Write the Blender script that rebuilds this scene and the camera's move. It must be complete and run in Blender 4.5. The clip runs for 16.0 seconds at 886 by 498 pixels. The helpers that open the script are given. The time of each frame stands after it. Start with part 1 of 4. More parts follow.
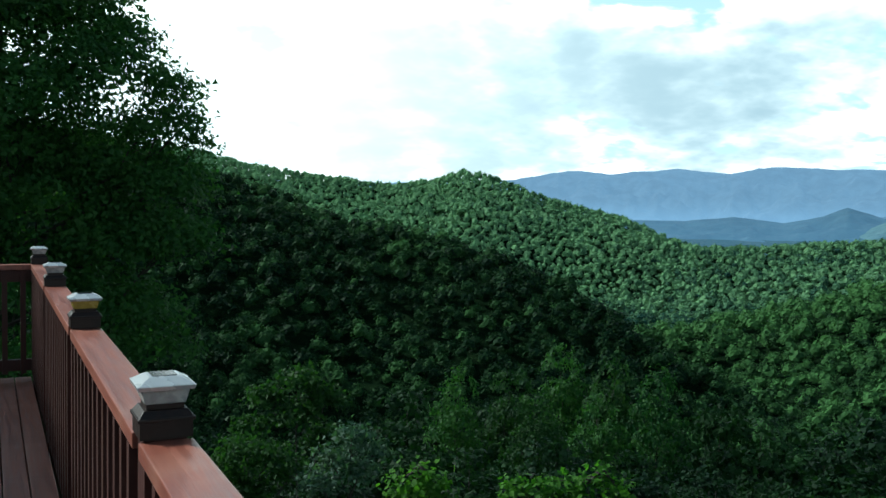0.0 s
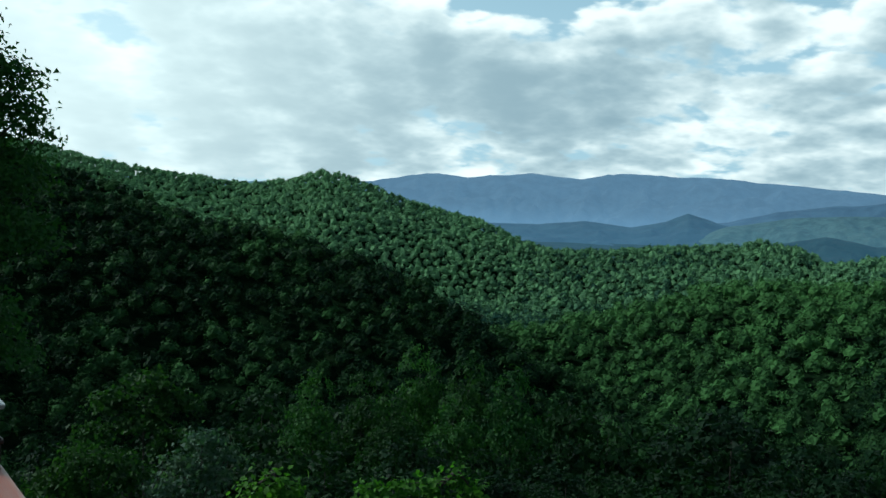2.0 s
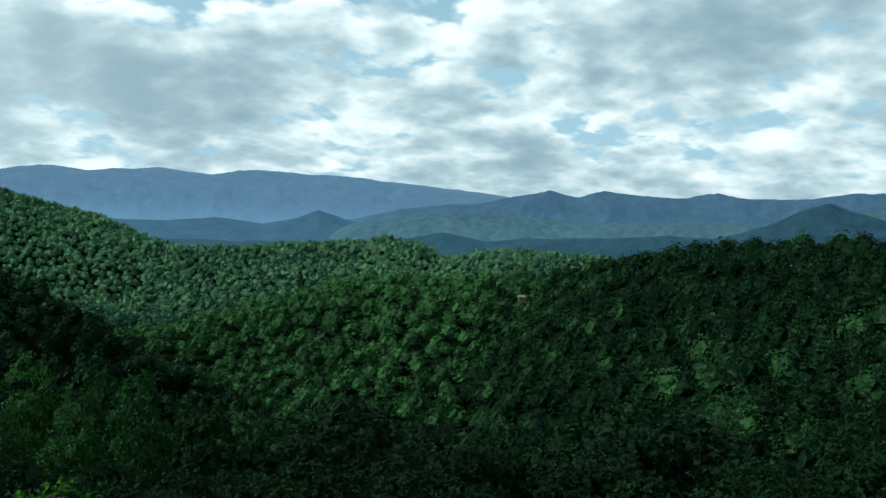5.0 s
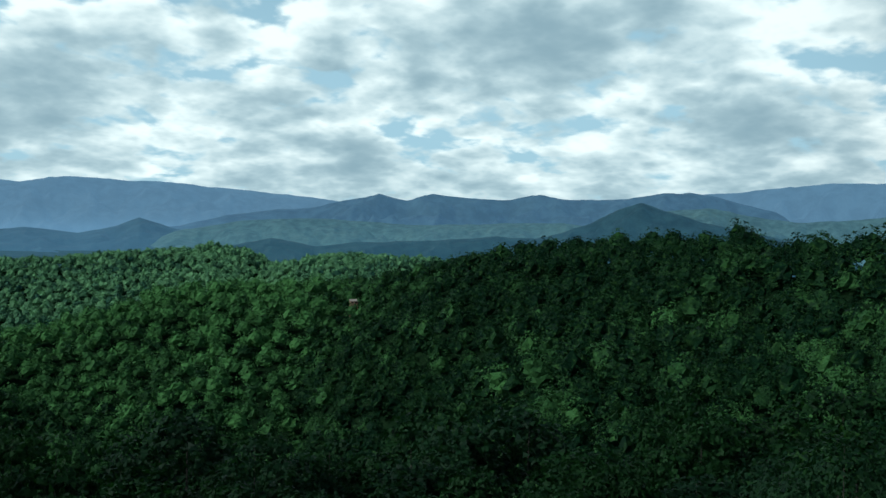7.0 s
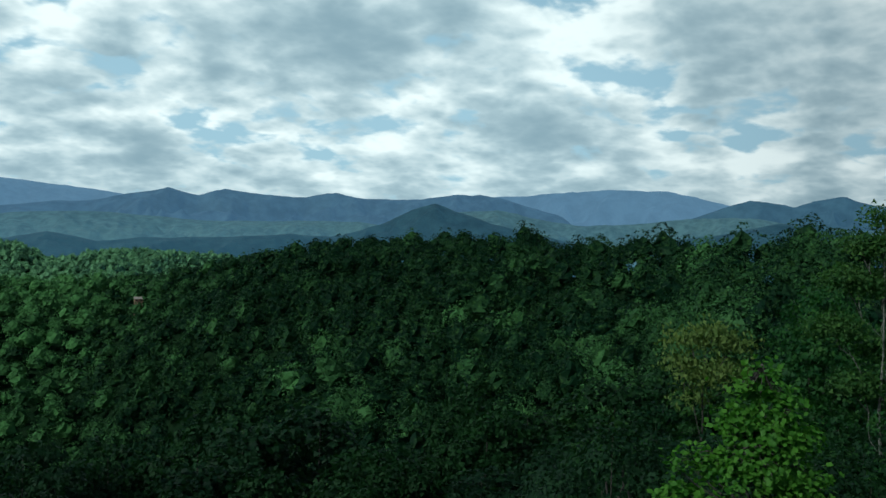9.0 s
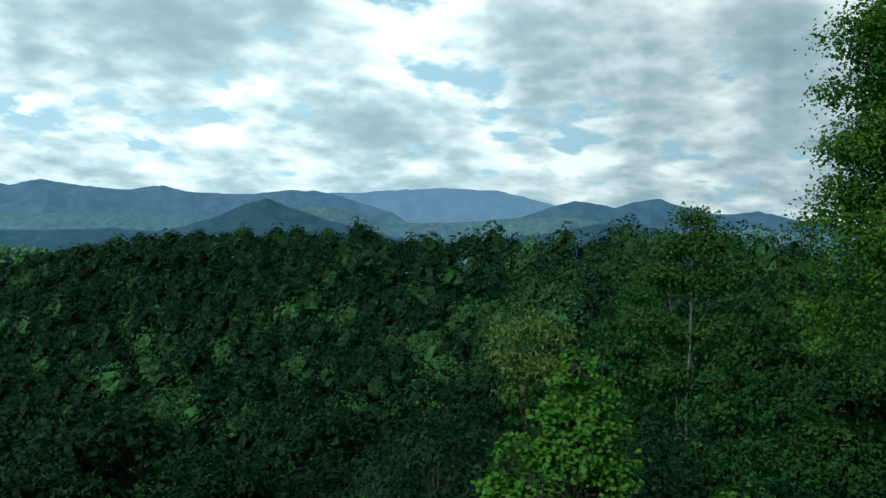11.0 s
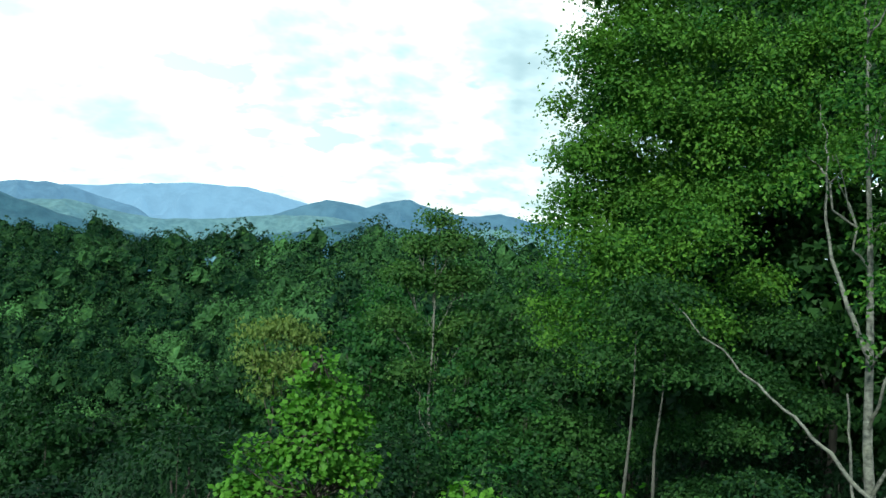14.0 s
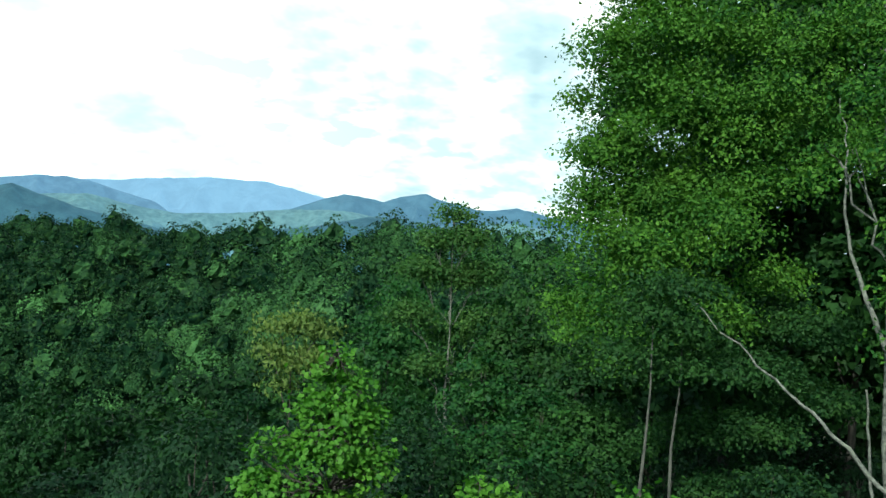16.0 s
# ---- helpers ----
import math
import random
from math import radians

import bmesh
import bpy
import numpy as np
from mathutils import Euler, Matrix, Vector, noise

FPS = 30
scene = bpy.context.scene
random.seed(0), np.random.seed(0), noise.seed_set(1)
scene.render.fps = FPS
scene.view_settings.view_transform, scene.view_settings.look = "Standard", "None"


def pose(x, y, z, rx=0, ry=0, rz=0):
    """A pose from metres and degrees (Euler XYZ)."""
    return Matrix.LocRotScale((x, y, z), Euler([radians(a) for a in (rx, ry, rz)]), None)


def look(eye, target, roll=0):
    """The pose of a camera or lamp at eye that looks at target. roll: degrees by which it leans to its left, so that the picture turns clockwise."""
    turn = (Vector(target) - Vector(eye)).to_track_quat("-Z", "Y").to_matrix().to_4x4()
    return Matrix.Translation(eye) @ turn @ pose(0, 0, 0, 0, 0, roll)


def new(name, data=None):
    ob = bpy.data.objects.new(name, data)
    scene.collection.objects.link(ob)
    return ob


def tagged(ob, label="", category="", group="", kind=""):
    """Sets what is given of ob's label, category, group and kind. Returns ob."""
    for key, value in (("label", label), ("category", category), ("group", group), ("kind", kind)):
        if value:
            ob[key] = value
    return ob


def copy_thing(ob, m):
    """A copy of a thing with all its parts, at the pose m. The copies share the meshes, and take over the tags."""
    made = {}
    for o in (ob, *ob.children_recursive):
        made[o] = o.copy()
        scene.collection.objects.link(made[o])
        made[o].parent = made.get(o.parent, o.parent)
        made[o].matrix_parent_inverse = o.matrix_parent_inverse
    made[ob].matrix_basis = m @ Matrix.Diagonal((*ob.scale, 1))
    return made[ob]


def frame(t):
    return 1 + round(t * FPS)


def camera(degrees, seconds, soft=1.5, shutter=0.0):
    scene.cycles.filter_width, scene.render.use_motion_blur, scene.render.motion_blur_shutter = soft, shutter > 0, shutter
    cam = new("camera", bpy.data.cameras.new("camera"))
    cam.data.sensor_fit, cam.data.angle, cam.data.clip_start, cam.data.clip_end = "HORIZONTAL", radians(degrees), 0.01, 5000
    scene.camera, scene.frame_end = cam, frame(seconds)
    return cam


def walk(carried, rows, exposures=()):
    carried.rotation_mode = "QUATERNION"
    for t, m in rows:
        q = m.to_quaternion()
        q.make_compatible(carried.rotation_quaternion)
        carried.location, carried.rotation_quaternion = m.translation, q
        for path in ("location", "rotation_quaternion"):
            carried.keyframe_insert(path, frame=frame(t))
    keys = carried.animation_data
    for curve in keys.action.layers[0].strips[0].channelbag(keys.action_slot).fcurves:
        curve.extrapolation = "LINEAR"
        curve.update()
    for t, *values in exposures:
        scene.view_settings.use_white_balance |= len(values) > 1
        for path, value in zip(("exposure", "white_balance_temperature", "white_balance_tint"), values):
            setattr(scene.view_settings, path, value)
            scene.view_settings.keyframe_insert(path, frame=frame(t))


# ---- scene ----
# The camera: held over the rail of a timber deck, turned slowly to the right.
cam = camera(52.0, 16.0)
EYE = 1.40
ROWS = [
    (0.0, 0.000, 0.000, 0.000, 0.00, -3.00, -1.00),
    (0.5, -0.010, 0.040, 0.000, -0.04, -3.10, -1.19),
    (1.0, -0.008, 0.080, 0.000, -1.10, -3.07, -1.32),
    (1.5, 0.003, 0.108, 0.000, -4.90, -2.84, -1.74),
    (2.0, 0.025, 0.110, 0.005, -8.88, -2.71, -1.94),
    (2.5, 0.050, 0.107, 0.006, -12.83, -2.70, -1.31),
    (3.0, 0.078, 0.100, 0.007, -16.89, -2.57, -1.30),
    (3.5, 0.100, 0.093, 0.010, -20.62, -2.58, -1.48),
    (4.0, 0.128, 0.083, 0.008, -24.30, -2.58, -1.72),
    (6.5, 0.235, 0.030, 0.010, -40.49, -1.48, -1.72),
    (7.0, 0.250, 0.018, 0.010, -42.48, -1.54, -1.22),
    (7.5, 0.268, 0.004, 0.012, -45.91, -1.24, -1.71),
    (8.0, 0.286, -0.013, 0.010, -49.09, -1.28, -1.94),
    (8.5, 0.300, -0.028, 0.011, -52.10, -1.06, -2.51),
    (9.0, 0.313, -0.044, 0.014, -55.33, -1.25, -2.36),
    (11.5, 0.365, -0.125, 0.016, -68.72, -0.82, -3.44),
    (12.0, 0.375, -0.147, 0.016, -71.96, -0.72, -3.83),
    (12.5, 0.383, -0.170, 0.017, -74.72, -0.59, -3.91),
    (13.0, 0.388, -0.187, 0.017, -77.15, -0.53, -3.70),
    (13.5, 0.392, -0.202, 0.017, -79.71, -0.31, -3.92),
    (14.0, 0.394, -0.213, 0.017, -81.38, -0.14, -3.86),
    (14.5, 0.395, -0.218, 0.018, -81.66, -0.44, -4.41),
    (15.0, 0.395, -0.221, 0.019, -81.46, -0.52, -3.82),
    (15.5, 0.395, -0.224, 0.020, -81.08, -0.54, -4.12),
    (16.0, 0.395, -0.224, 0.020, -80.32, -0.57, -3.87),
]
LIGHT = [(0.0, 0.18, 5950, -2), (1.0, 0.14, 5950, -2), (1.5, -0.3, 5900, -2), (2.0, -0.5, 5850, -3), (2.5, -0.7, 5850, -3), (3.0, -0.7, 5850, -3), (4.0, -0.5, 5850, -3),
         (6.5, -0.5, 5850, -3), (8.0, -0.6, 5850, -3), (9.0, -0.6, 5850, -3), (11.5, -0.15, 6000, -4), (12.5, 0.15, 6200, -5), (13.5, 0.62, 6300, -6), (14.5, 0.88, 6300, -6), (16.0, 0.88, 6300, -6)]
walk(cam, [(t, pose(x, y, EYE + z, 90 + pitch, roll, yaw)) for t, x, y, z, yaw, pitch, roll in ROWS], LIGHT)

# ---- sky and sun ----
SUN_AZ, SUN_EL = -75.0, 36.0
SUN_DIR = Vector((math.sin(radians(SUN_AZ)) * math.cos(radians(SUN_EL)), math.cos(radians(SUN_AZ)) * math.cos(radians(SUN_EL)), math.sin(radians(SUN_EL))))


class Nodes:
    """Short hand for building a node tree."""

    def __init__(self, tree):
        self.tree = tree
        tree.nodes.clear()

    def add(self, kind, **settings):
        node = self.tree.nodes.new(kind)
        for key, value in settings.items():
            setattr(node, key, value)
        return node

    def join(self, a, b):
        self.tree.links.new(a, b)

    def math(self, op, a, b=None, clamp=False):
        node = self.add("ShaderNodeMath", operation=op, use_clamp=clamp)
        for i, v in enumerate((a, b)):
            if v is None:
                continue
            if isinstance(v, (int, float)):
                node.inputs[i].default_value = v
            else:
                self.join(v, node.inputs[i])
        return node.outputs[0]

    def vec(self, op, a, b=None):
        node = self.add("ShaderNodeVectorMath", operation=op)
        for i, v in enumerate((a, b)):
            if v is None:
                continue
            if isinstance(v, (tuple, list, Vector)):
                node.inputs[i].default_value = v
            else:
                self.join(v, node.inputs[i])
        return node.outputs["Value"] if op in ("DOT_PRODUCT", "LENGTH") else node.outputs[0]

    def noise(self, vector, scale, detail=4.0, rough=0.55, distort=0.0):
        node = self.add("ShaderNodeTexNoise")
        node.inputs["Scale"].default_value, node.inputs["Detail"].default_value = scale, detail
        node.inputs["Roughness"].default_value, node.inputs["Distortion"].default_value = rough, distort
        self.join(vector, node.inputs["Vector"])
        return node.outputs[0]

    def span(self, value, a, b, c=0.0, d=1.0):
        node = self.add("ShaderNodeMapRange", interpolation_type="SMOOTHSTEP")
        self.join(value, node.inputs[0])
        for i, v in enumerate((a, b, c, d)):
            node.inputs[i + 1].default_value = v
        return node.outputs[0]

    def mix(self, fac, a, b, blend="MIX"):
        node = self.add("ShaderNodeMix", data_type="RGBA", blend_type=blend)
        for socket, v in ((node.inputs[0], fac), (node.inputs[6], a), (node.inputs[7], b)):
            if isinstance(v, (int, float)):
                socket.default_value = v
            elif isinstance(v, (tuple, list)):
                socket.default_value = (*v, 1.0)
            else:
                self.join(v, socket)
        return node.outputs[2]


def make_world():
    world = bpy.data.worlds.new("sky")
    scene.world = world
    world.use_nodes = True
    n = Nodes(world.node_tree)
    sky = n.add("ShaderNodeTexSky", sky_type="NISHITA", sun_disc=False, sun_elevation=radians(SUN_EL), sun_rotation=radians(SUN_AZ), air_density=1.0, dust_density=0.6)
    blue = n.mix(1.0, sky.outputs[0], (0.10, 0.12, 0.11), "MULTIPLY")
    way = n.add("ShaderNodeTexCoord").outputs["Generated"]
    part = n.add("ShaderNodeSeparateXYZ")
    n.join(way, part.inputs[0])
    x, y, z = part.outputs
    az, el = n.math("ARCTAN2", x, y), n.math("ARCSINE", z)

    def region(a, e, wide, tall):
        """A soft-edged stretch of the sky, in degrees."""
        u = n.math("DIVIDE", n.math("SUBTRACT", az, radians(a)), radians(wide))
        v = n.math("DIVIDE", n.math("SUBTRACT", el, radians(e)), radians(tall))
        return n.math("POWER", 2.718, n.math("MULTIPLY", n.math("ADD", n.math("MULTIPLY", u, u), n.math("MULTIPLY", v, v)), -1.0))

    def total(terms):
        out = None
        for share, value in terms:
            value = n.math("MULTIPLY", value, share)
            out = value if out is None else n.math("ADD", out, value)
        return out

    def billow(where, size):
        """Rounded heaps, as on the flanks of cumulus."""
        node = n.add("ShaderNodeTexVoronoi", feature="SMOOTH_F1")
        for key, value in (("Scale", size), ("Detail", 3.0), ("Roughness", 0.5), ("Smoothness", 0.6)):
            node.inputs[key].default_value = value
        stir = n.add("ShaderNodeTexNoise")
        stir.inputs["Scale"].default_value = size * 0.7
        n.join(where, stir.inputs["Vector"])
        n.join(n.vec("ADD", where, n.vec("MULTIPLY", stir.outputs["Color"], (0.10, 0.10, 0.10))), node.inputs["Vector"])
        return n.math("SUBTRACT", 1.40, node.outputs["Distance"])

    def cloudiness(shift):
        """Cloud density on a sheet overhead, seen along the way moved by shift."""
        moved = n.vec("ADD", way, shift)
        parts = n.add("ShaderNodeSeparateXYZ")
        n.join(moved, parts.inputs[0])
        up = n.math("ADD", n.math("MAXIMUM", parts.outputs[2], 0.0), 0.30)
        flat = n.add("ShaderNodeCombineXYZ")
        n.join(n.math("DIVIDE", parts.outputs[0], up), flat.inputs[0])
        n.join(n.math("DIVIDE", parts.outputs[1], up), flat.inputs[1])
        sheet = n.vec("ADD", flat.outputs[0], (5.3, 2.2, 0.4))
        big = n.noise(sheet, 1.6, 3.0, 0.5, 0.2)
        fine = n.noise(sheet, 4.6, 8.0, 0.56, 0.15)
        return total([(0.34, big), (0.42, fine), (0.24, billow(sheet, 6.5))])

    bias = total([(-0.20, region(13, 13.6, 9, 2.0)), (0.06, region(16, 7.5, 15, 3.0)), (-0.09, region(64.5, 9.4, 4.0, 1.0)), (0.05, region(32, 7, 8, 3)), (-0.12, region(40.5, 5.9, 3.2, 1.2)), (0.10, region(37, 4.5, 2.2, 1.1)),
                  (0.10, region(48, 11.6, 6, 2.2)), (0.08, region(61, 6.0, 5, 1.8)), (0.06, region(92, 8, 22, 12)), (0.10, region(-8, 7, 14, 9)), (0.04, region(40, 2.6, 40, 1.6)), (0.02, region(72, 13.5, 7, 2.2)),
                  (-0.05, region(65.5, 11.2, 4, 1.2)), (-0.08, region(30, 9.0, 2.5, 1.2))])
    bias = n.math("SUBTRACT", bias, n.span(z, 0.30, 0.62, 0.0, 0.16))
    edge = 0.405

    def depth(shift):
        return n.math("MAXIMUM", n.math("SUBTRACT", n.math("ADD", cloudiness(shift), bias), edge), 0.0)

    body = depth((0.0, 0.0, 0.0))
    cover = n.span(body, 0.0, 0.085)
    # light comes from above, so upper edges are white and the thick body and base are grey
    load = total([(1.6, body), (3.6, depth((-0.006, 0.0, 0.022))), (3.0, depth((-0.012, 0.0, 0.055)))])
    thick = n.math("SUBTRACT", 1.0, n.math("POWER", 2.718, n.math("MULTIPLY", load, -0.95)))
    halo = region(-16, 9, 18, 15)
    # thick cloud is grey beneath, thin cloud and upper edges are white
    cloud = n.mix(n.span(thick, 0.27, 0.72), (1.42, 1.44, 1.40), (0.74, 0.87, 0.92))
    cloud = n.mix(n.span(thick, 0.58, 0.88), cloud, (0.42, 0.56, 0.64))
    cloud = n.mix(n.math("MULTIPLY", halo, 0.6), cloud, (1.5, 1.6, 1.55))
    pale = n.mix(n.math("MULTIPLY", halo, 0.8), (0.60, 0.83, 0.98), (1.1, 1.32, 1.42))
    air = n.mix(n.span(z, 0.10, 0.55, 0.9, 0.0), blue, pale)
    out = n.mix(cover, air, cloud)
    # the sky dims away from the sun
    out = n.mix(n.span(az, 1.02, 1.45, 0.0, 1.0), out, n.mix(1.0, out, (0.71, 0.71, 0.72), "MULTIPLY"))
    ground = n.mix(n.span(z, -0.08, 0.0), (0.03, 0.05, 0.03), out)
    back = n.add("ShaderNodeBackground")
    n.join(ground, back.inputs[0])
    back.inputs[1].default_value = 1.08
    n.join(back.outputs[0], n.add("ShaderNodeOutputWorld").inputs[0])


make_world()
sun = new("sun", bpy.data.lights.new("sun", "SUN"))
sun.data.energy, sun.data.angle, sun.data.color = 5.0, radians(2.0), (1.0, 0.97, 0.91)
sun.matrix_world = look(SUN_DIR * 50, (0, 0, 0))


# ---- materials ----
def material(name):
    m = bpy.data.materials.new(name)
    m.use_nodes = True
    return m, Nodes(m.node_tree)


def finish(n, shader):
    n.join(shader, n.add("ShaderNodeOutputMaterial").inputs[0])


def leafage(name, dark, light, gleam=0.35, through_share=0.4, bunched=False):
    """Leaves: each leaf its own shade, each tree its own tone; light shines through."""
    m, n = material(name)
    geo = n.add("ShaderNodeNewGeometry")
    own = geo.outputs["Random Per Island"]
    tone = n.add("ShaderNodeAttribute", attribute_name="tone").outputs["Fac"]
    pick = n.math("ADD", n.math("MULTIPLY", own, 0.14), n.math("MULTIPLY", tone, 0.86))
    if bunched:
        tree_own = n.add("ShaderNodeObjectInfo").outputs["Random"]
        pick = n.math("ADD", n.math("MULTIPLY", own, 0.14), n.math("ADD", n.math("MULTIPLY", tone, 0.54), n.math("MULTIPLY", tree_own, 0.32)))
    colour = n.mix(n.span(pick, 0.12, 0.9), dark, light)
    spots = n.noise(geo.outputs["Position"], 0.9, 3.0)
    colour = n.mix(n.math("MULTIPLY", n.span(spots, 0.5, 0.72), 0.35), colour, (light[0] * 1.3, light[1] * 1.12, light[2] * 0.85))
    leaf = n.add("ShaderNodeBsdfPrincipled")
    n.join(colour, leaf.inputs["Base Color"])
    leaf.inputs["Roughness"].default_value = 0.6
    leaf.inputs["Specular IOR Level"].default_value = gleam
    lit = n.add("ShaderNodeBsdfTranslucent")
    n.join(n.mix(1.0, colour, (1.10, 1.35, 0.55), "MULTIPLY"), lit.inputs[0])
    both = n.add("ShaderNodeMixShader")
    both.inputs[0].default_value = through_share
    n.join(leaf.outputs[0], both.inputs[1])
    n.join(lit.outputs[0], both.inputs[2])
    finish(n, both.outputs[0])
    return m


def grainy(name, a, b, scale=(1, 1, 1), size=6.0, rough=0.7, bump=0.3, depth=0.01, spec=0.4, metal=0.0, wear=None, wear_size=1.3, varied=0.0):
    """A surface with grain at one scale and stains or wear at another."""
    m, n = material(name)
    where = n.add("ShaderNodeTexCoord").outputs["Object"]
    stretch = n.vec("MULTIPLY", where, scale)
    grain = n.noise(stretch, size, 6.0, 0.62, 0.4)
    colour = n.mix(n.span(grain, 0.3, 0.72), a, b)
    if wear:
        patch = n.noise(where, wear_size, 5.0, 0.65)
        colour = n.mix(n.math("MULTIPLY", n.span(patch, 0.48, 0.7), 0.6), colour, wear)
    if varied:
        own = n.add("ShaderNodeObjectInfo").outputs["Random"]
        colour = n.mix(n.math("MULTIPLY", own, varied), colour, tuple(c * 0.55 for c in a))
    s = n.add("ShaderNodeBsdfPrincipled")
    n.join(colour, s.inputs["Base Color"])
    n.join(n.span(grain, 0.2, 0.8, max(rough - 0.12, 0.03), min(rough + 0.12, 1.0)), s.inputs["Roughness"])
    s.inputs["Specular IOR Level"].default_value = spec
    s.inputs["Metallic"].default_value = metal
    b_node = n.add("ShaderNodeBump")
    b_node.inputs["Strength"].default_value, b_node.inputs["Distance"].default_value = bump, depth
    n.join(grain, b_node.inputs["Height"])
    n.join(b_node.outputs[0], s.inputs["Normal"])
    finish(n, s.outputs[0])
    return m


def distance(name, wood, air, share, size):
    """A far mountain: wooded slopes, the blue air before them painted on as a glow."""
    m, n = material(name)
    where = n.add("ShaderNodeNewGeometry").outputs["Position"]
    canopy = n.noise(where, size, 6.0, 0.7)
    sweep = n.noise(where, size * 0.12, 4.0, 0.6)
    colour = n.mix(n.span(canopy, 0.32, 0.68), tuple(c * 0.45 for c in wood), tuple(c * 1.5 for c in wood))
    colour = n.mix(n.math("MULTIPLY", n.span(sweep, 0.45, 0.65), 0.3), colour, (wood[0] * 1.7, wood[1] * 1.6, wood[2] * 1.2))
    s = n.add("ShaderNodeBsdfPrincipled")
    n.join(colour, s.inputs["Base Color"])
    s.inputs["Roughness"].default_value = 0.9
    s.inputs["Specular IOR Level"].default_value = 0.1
    haze_glow = n.mix(n.span(canopy, 0.35, 0.65), tuple(c * (0.98 - size * 2) for c in air), tuple(c * (1.02 + size * 2) for c in air))
    # haze painted thicker low down: the glow lightens towards the valley
    haze_glow = n.mix(n.span(n.vec("DOT_PRODUCT", where, (0, 0, 1)), -80.0, 40.0, 0.6, 0.0), haze_glow, tuple(c * 1.6 for c in air))
    n.join(haze_glow, s.inputs["Emission Color"])
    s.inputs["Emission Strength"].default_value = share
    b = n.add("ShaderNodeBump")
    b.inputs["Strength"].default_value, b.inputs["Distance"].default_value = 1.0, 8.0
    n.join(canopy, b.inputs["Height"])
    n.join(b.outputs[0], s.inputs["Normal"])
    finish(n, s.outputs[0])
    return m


# runs from shaded to sunlit hill colour; the tone picks between them
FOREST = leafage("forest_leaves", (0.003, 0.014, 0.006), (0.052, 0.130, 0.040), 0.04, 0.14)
# farther woods: the blue of haze is mixed into the leaf colour
HAZED_FOREST = leafage("haze_tinted_leaves", (0.012, 0.044, 0.034), (0.118, 0.240, 0.116), 0.04, 0.14)
# OAK, OAK_B and DEEP are near black: cloud shade put into the leaf colour
OAK = leafage("cloud_shaded_oak_leaves", (0.0025, 0.012, 0.004), (0.011, 0.036, 0.010), 0.08, 0.3, bunched=True)
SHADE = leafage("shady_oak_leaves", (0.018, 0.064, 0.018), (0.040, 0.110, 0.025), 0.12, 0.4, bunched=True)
DEEP = leafage("cloud_darkened_oak_leaves", (0.003, 0.016, 0.006), (0.013, 0.043, 0.012), 0.08, 0.3, bunched=True)
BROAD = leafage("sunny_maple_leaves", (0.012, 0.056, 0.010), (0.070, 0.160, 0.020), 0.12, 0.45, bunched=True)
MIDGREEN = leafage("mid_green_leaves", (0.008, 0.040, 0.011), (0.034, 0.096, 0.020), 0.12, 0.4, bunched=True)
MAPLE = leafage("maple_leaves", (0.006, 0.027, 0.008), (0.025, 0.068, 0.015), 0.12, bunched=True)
FRESH = leafage("young_leaves", (0.030, 0.105, 0.012), (0.075, 0.190, 0.022), 0.18, 0.5, bunched=True)
BLOOM = leafage("sourwood_leaves", (0.050, 0.090, 0.022), (0.115, 0.160, 0.042), 0.12, bunched=True)
SILVER = leafage("pale_leaves", (0.026, 0.065, 0.042), (0.072, 0.130, 0.085), 0.2, bunched=True)
SLIM = leafage("slender_tree_leaves", (0.018, 0.056, 0.014), (0.062, 0.125, 0.030), 0.1, 0.4, bunched=True)
BARK = grainy("grey_bark", (0.014, 0.012, 0.010), (0.046, 0.041, 0.034), (1, 1, 0.25), 9.0, 0.9, 0.8, 0.02)
GREY = grainy("smooth_grey_bark", (0.016, 0.017, 0.014), (0.056, 0.058, 0.048), (1, 1, 0.5), 7.0, 0.85, 0.4, 0.01)
PALE = grainy("pale_bark", (0.020, 0.022, 0.018), (0.120, 0.126, 0.108), (1, 1, 2.0), 9.0, 0.85, 0.6, 0.01, wear=(0.09, 0.10, 0.07), wear_size=2.0)
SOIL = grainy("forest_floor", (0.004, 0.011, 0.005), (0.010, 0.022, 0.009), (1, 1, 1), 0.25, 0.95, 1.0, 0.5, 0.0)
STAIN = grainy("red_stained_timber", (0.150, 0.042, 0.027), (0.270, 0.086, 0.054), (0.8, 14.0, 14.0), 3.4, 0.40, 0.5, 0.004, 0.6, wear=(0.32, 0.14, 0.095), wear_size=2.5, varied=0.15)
# a darker red for posts, lower rails, balusters and framing
DARK_TIMBER = grainy("dark_red_timber", (0.034, 0.008, 0.006), (0.060, 0.016, 0.011), (9.0, 9.0, 1.0), 3.0, 0.55, 0.25, 0.004, 0.4, varied=0.2)
BRONZE = grainy("dark_bronze_plastic", (0.010, 0.006, 0.005), (0.022, 0.013, 0.010), (1, 1, 1), 40.0, 0.48, 0.1, 0.001, 0.3)
STEEL = grainy("brushed_steel", (0.44, 0.47, 0.48), (0.52, 0.55, 0.56), (1, 1, 1), 6.0, 0.30, 0.0, 0.001, 0.5, 0.35, wear=(0.40, 0.43, 0.43), wear_size=22.0)
FROST = grainy("frosted_lens", (0.26, 0.29, 0.29), (0.42, 0.46, 0.46), (1, 1, 1), 30.0, 0.22, 0.1, 0.001, 0.6)
AMBER = grainy("yellowed_lens", (0.26, 0.21, 0.035), (0.38, 0.31, 0.06), (1, 1, 1), 30.0, 0.22, 0.1, 0.001, 0.6)
CELL = grainy("solar_cell", (0.012, 0.014, 0.018), (0.03, 0.034, 0.04), (1, 1, 1), 50.0, 0.15, 0.05, 0.001, 0.6)
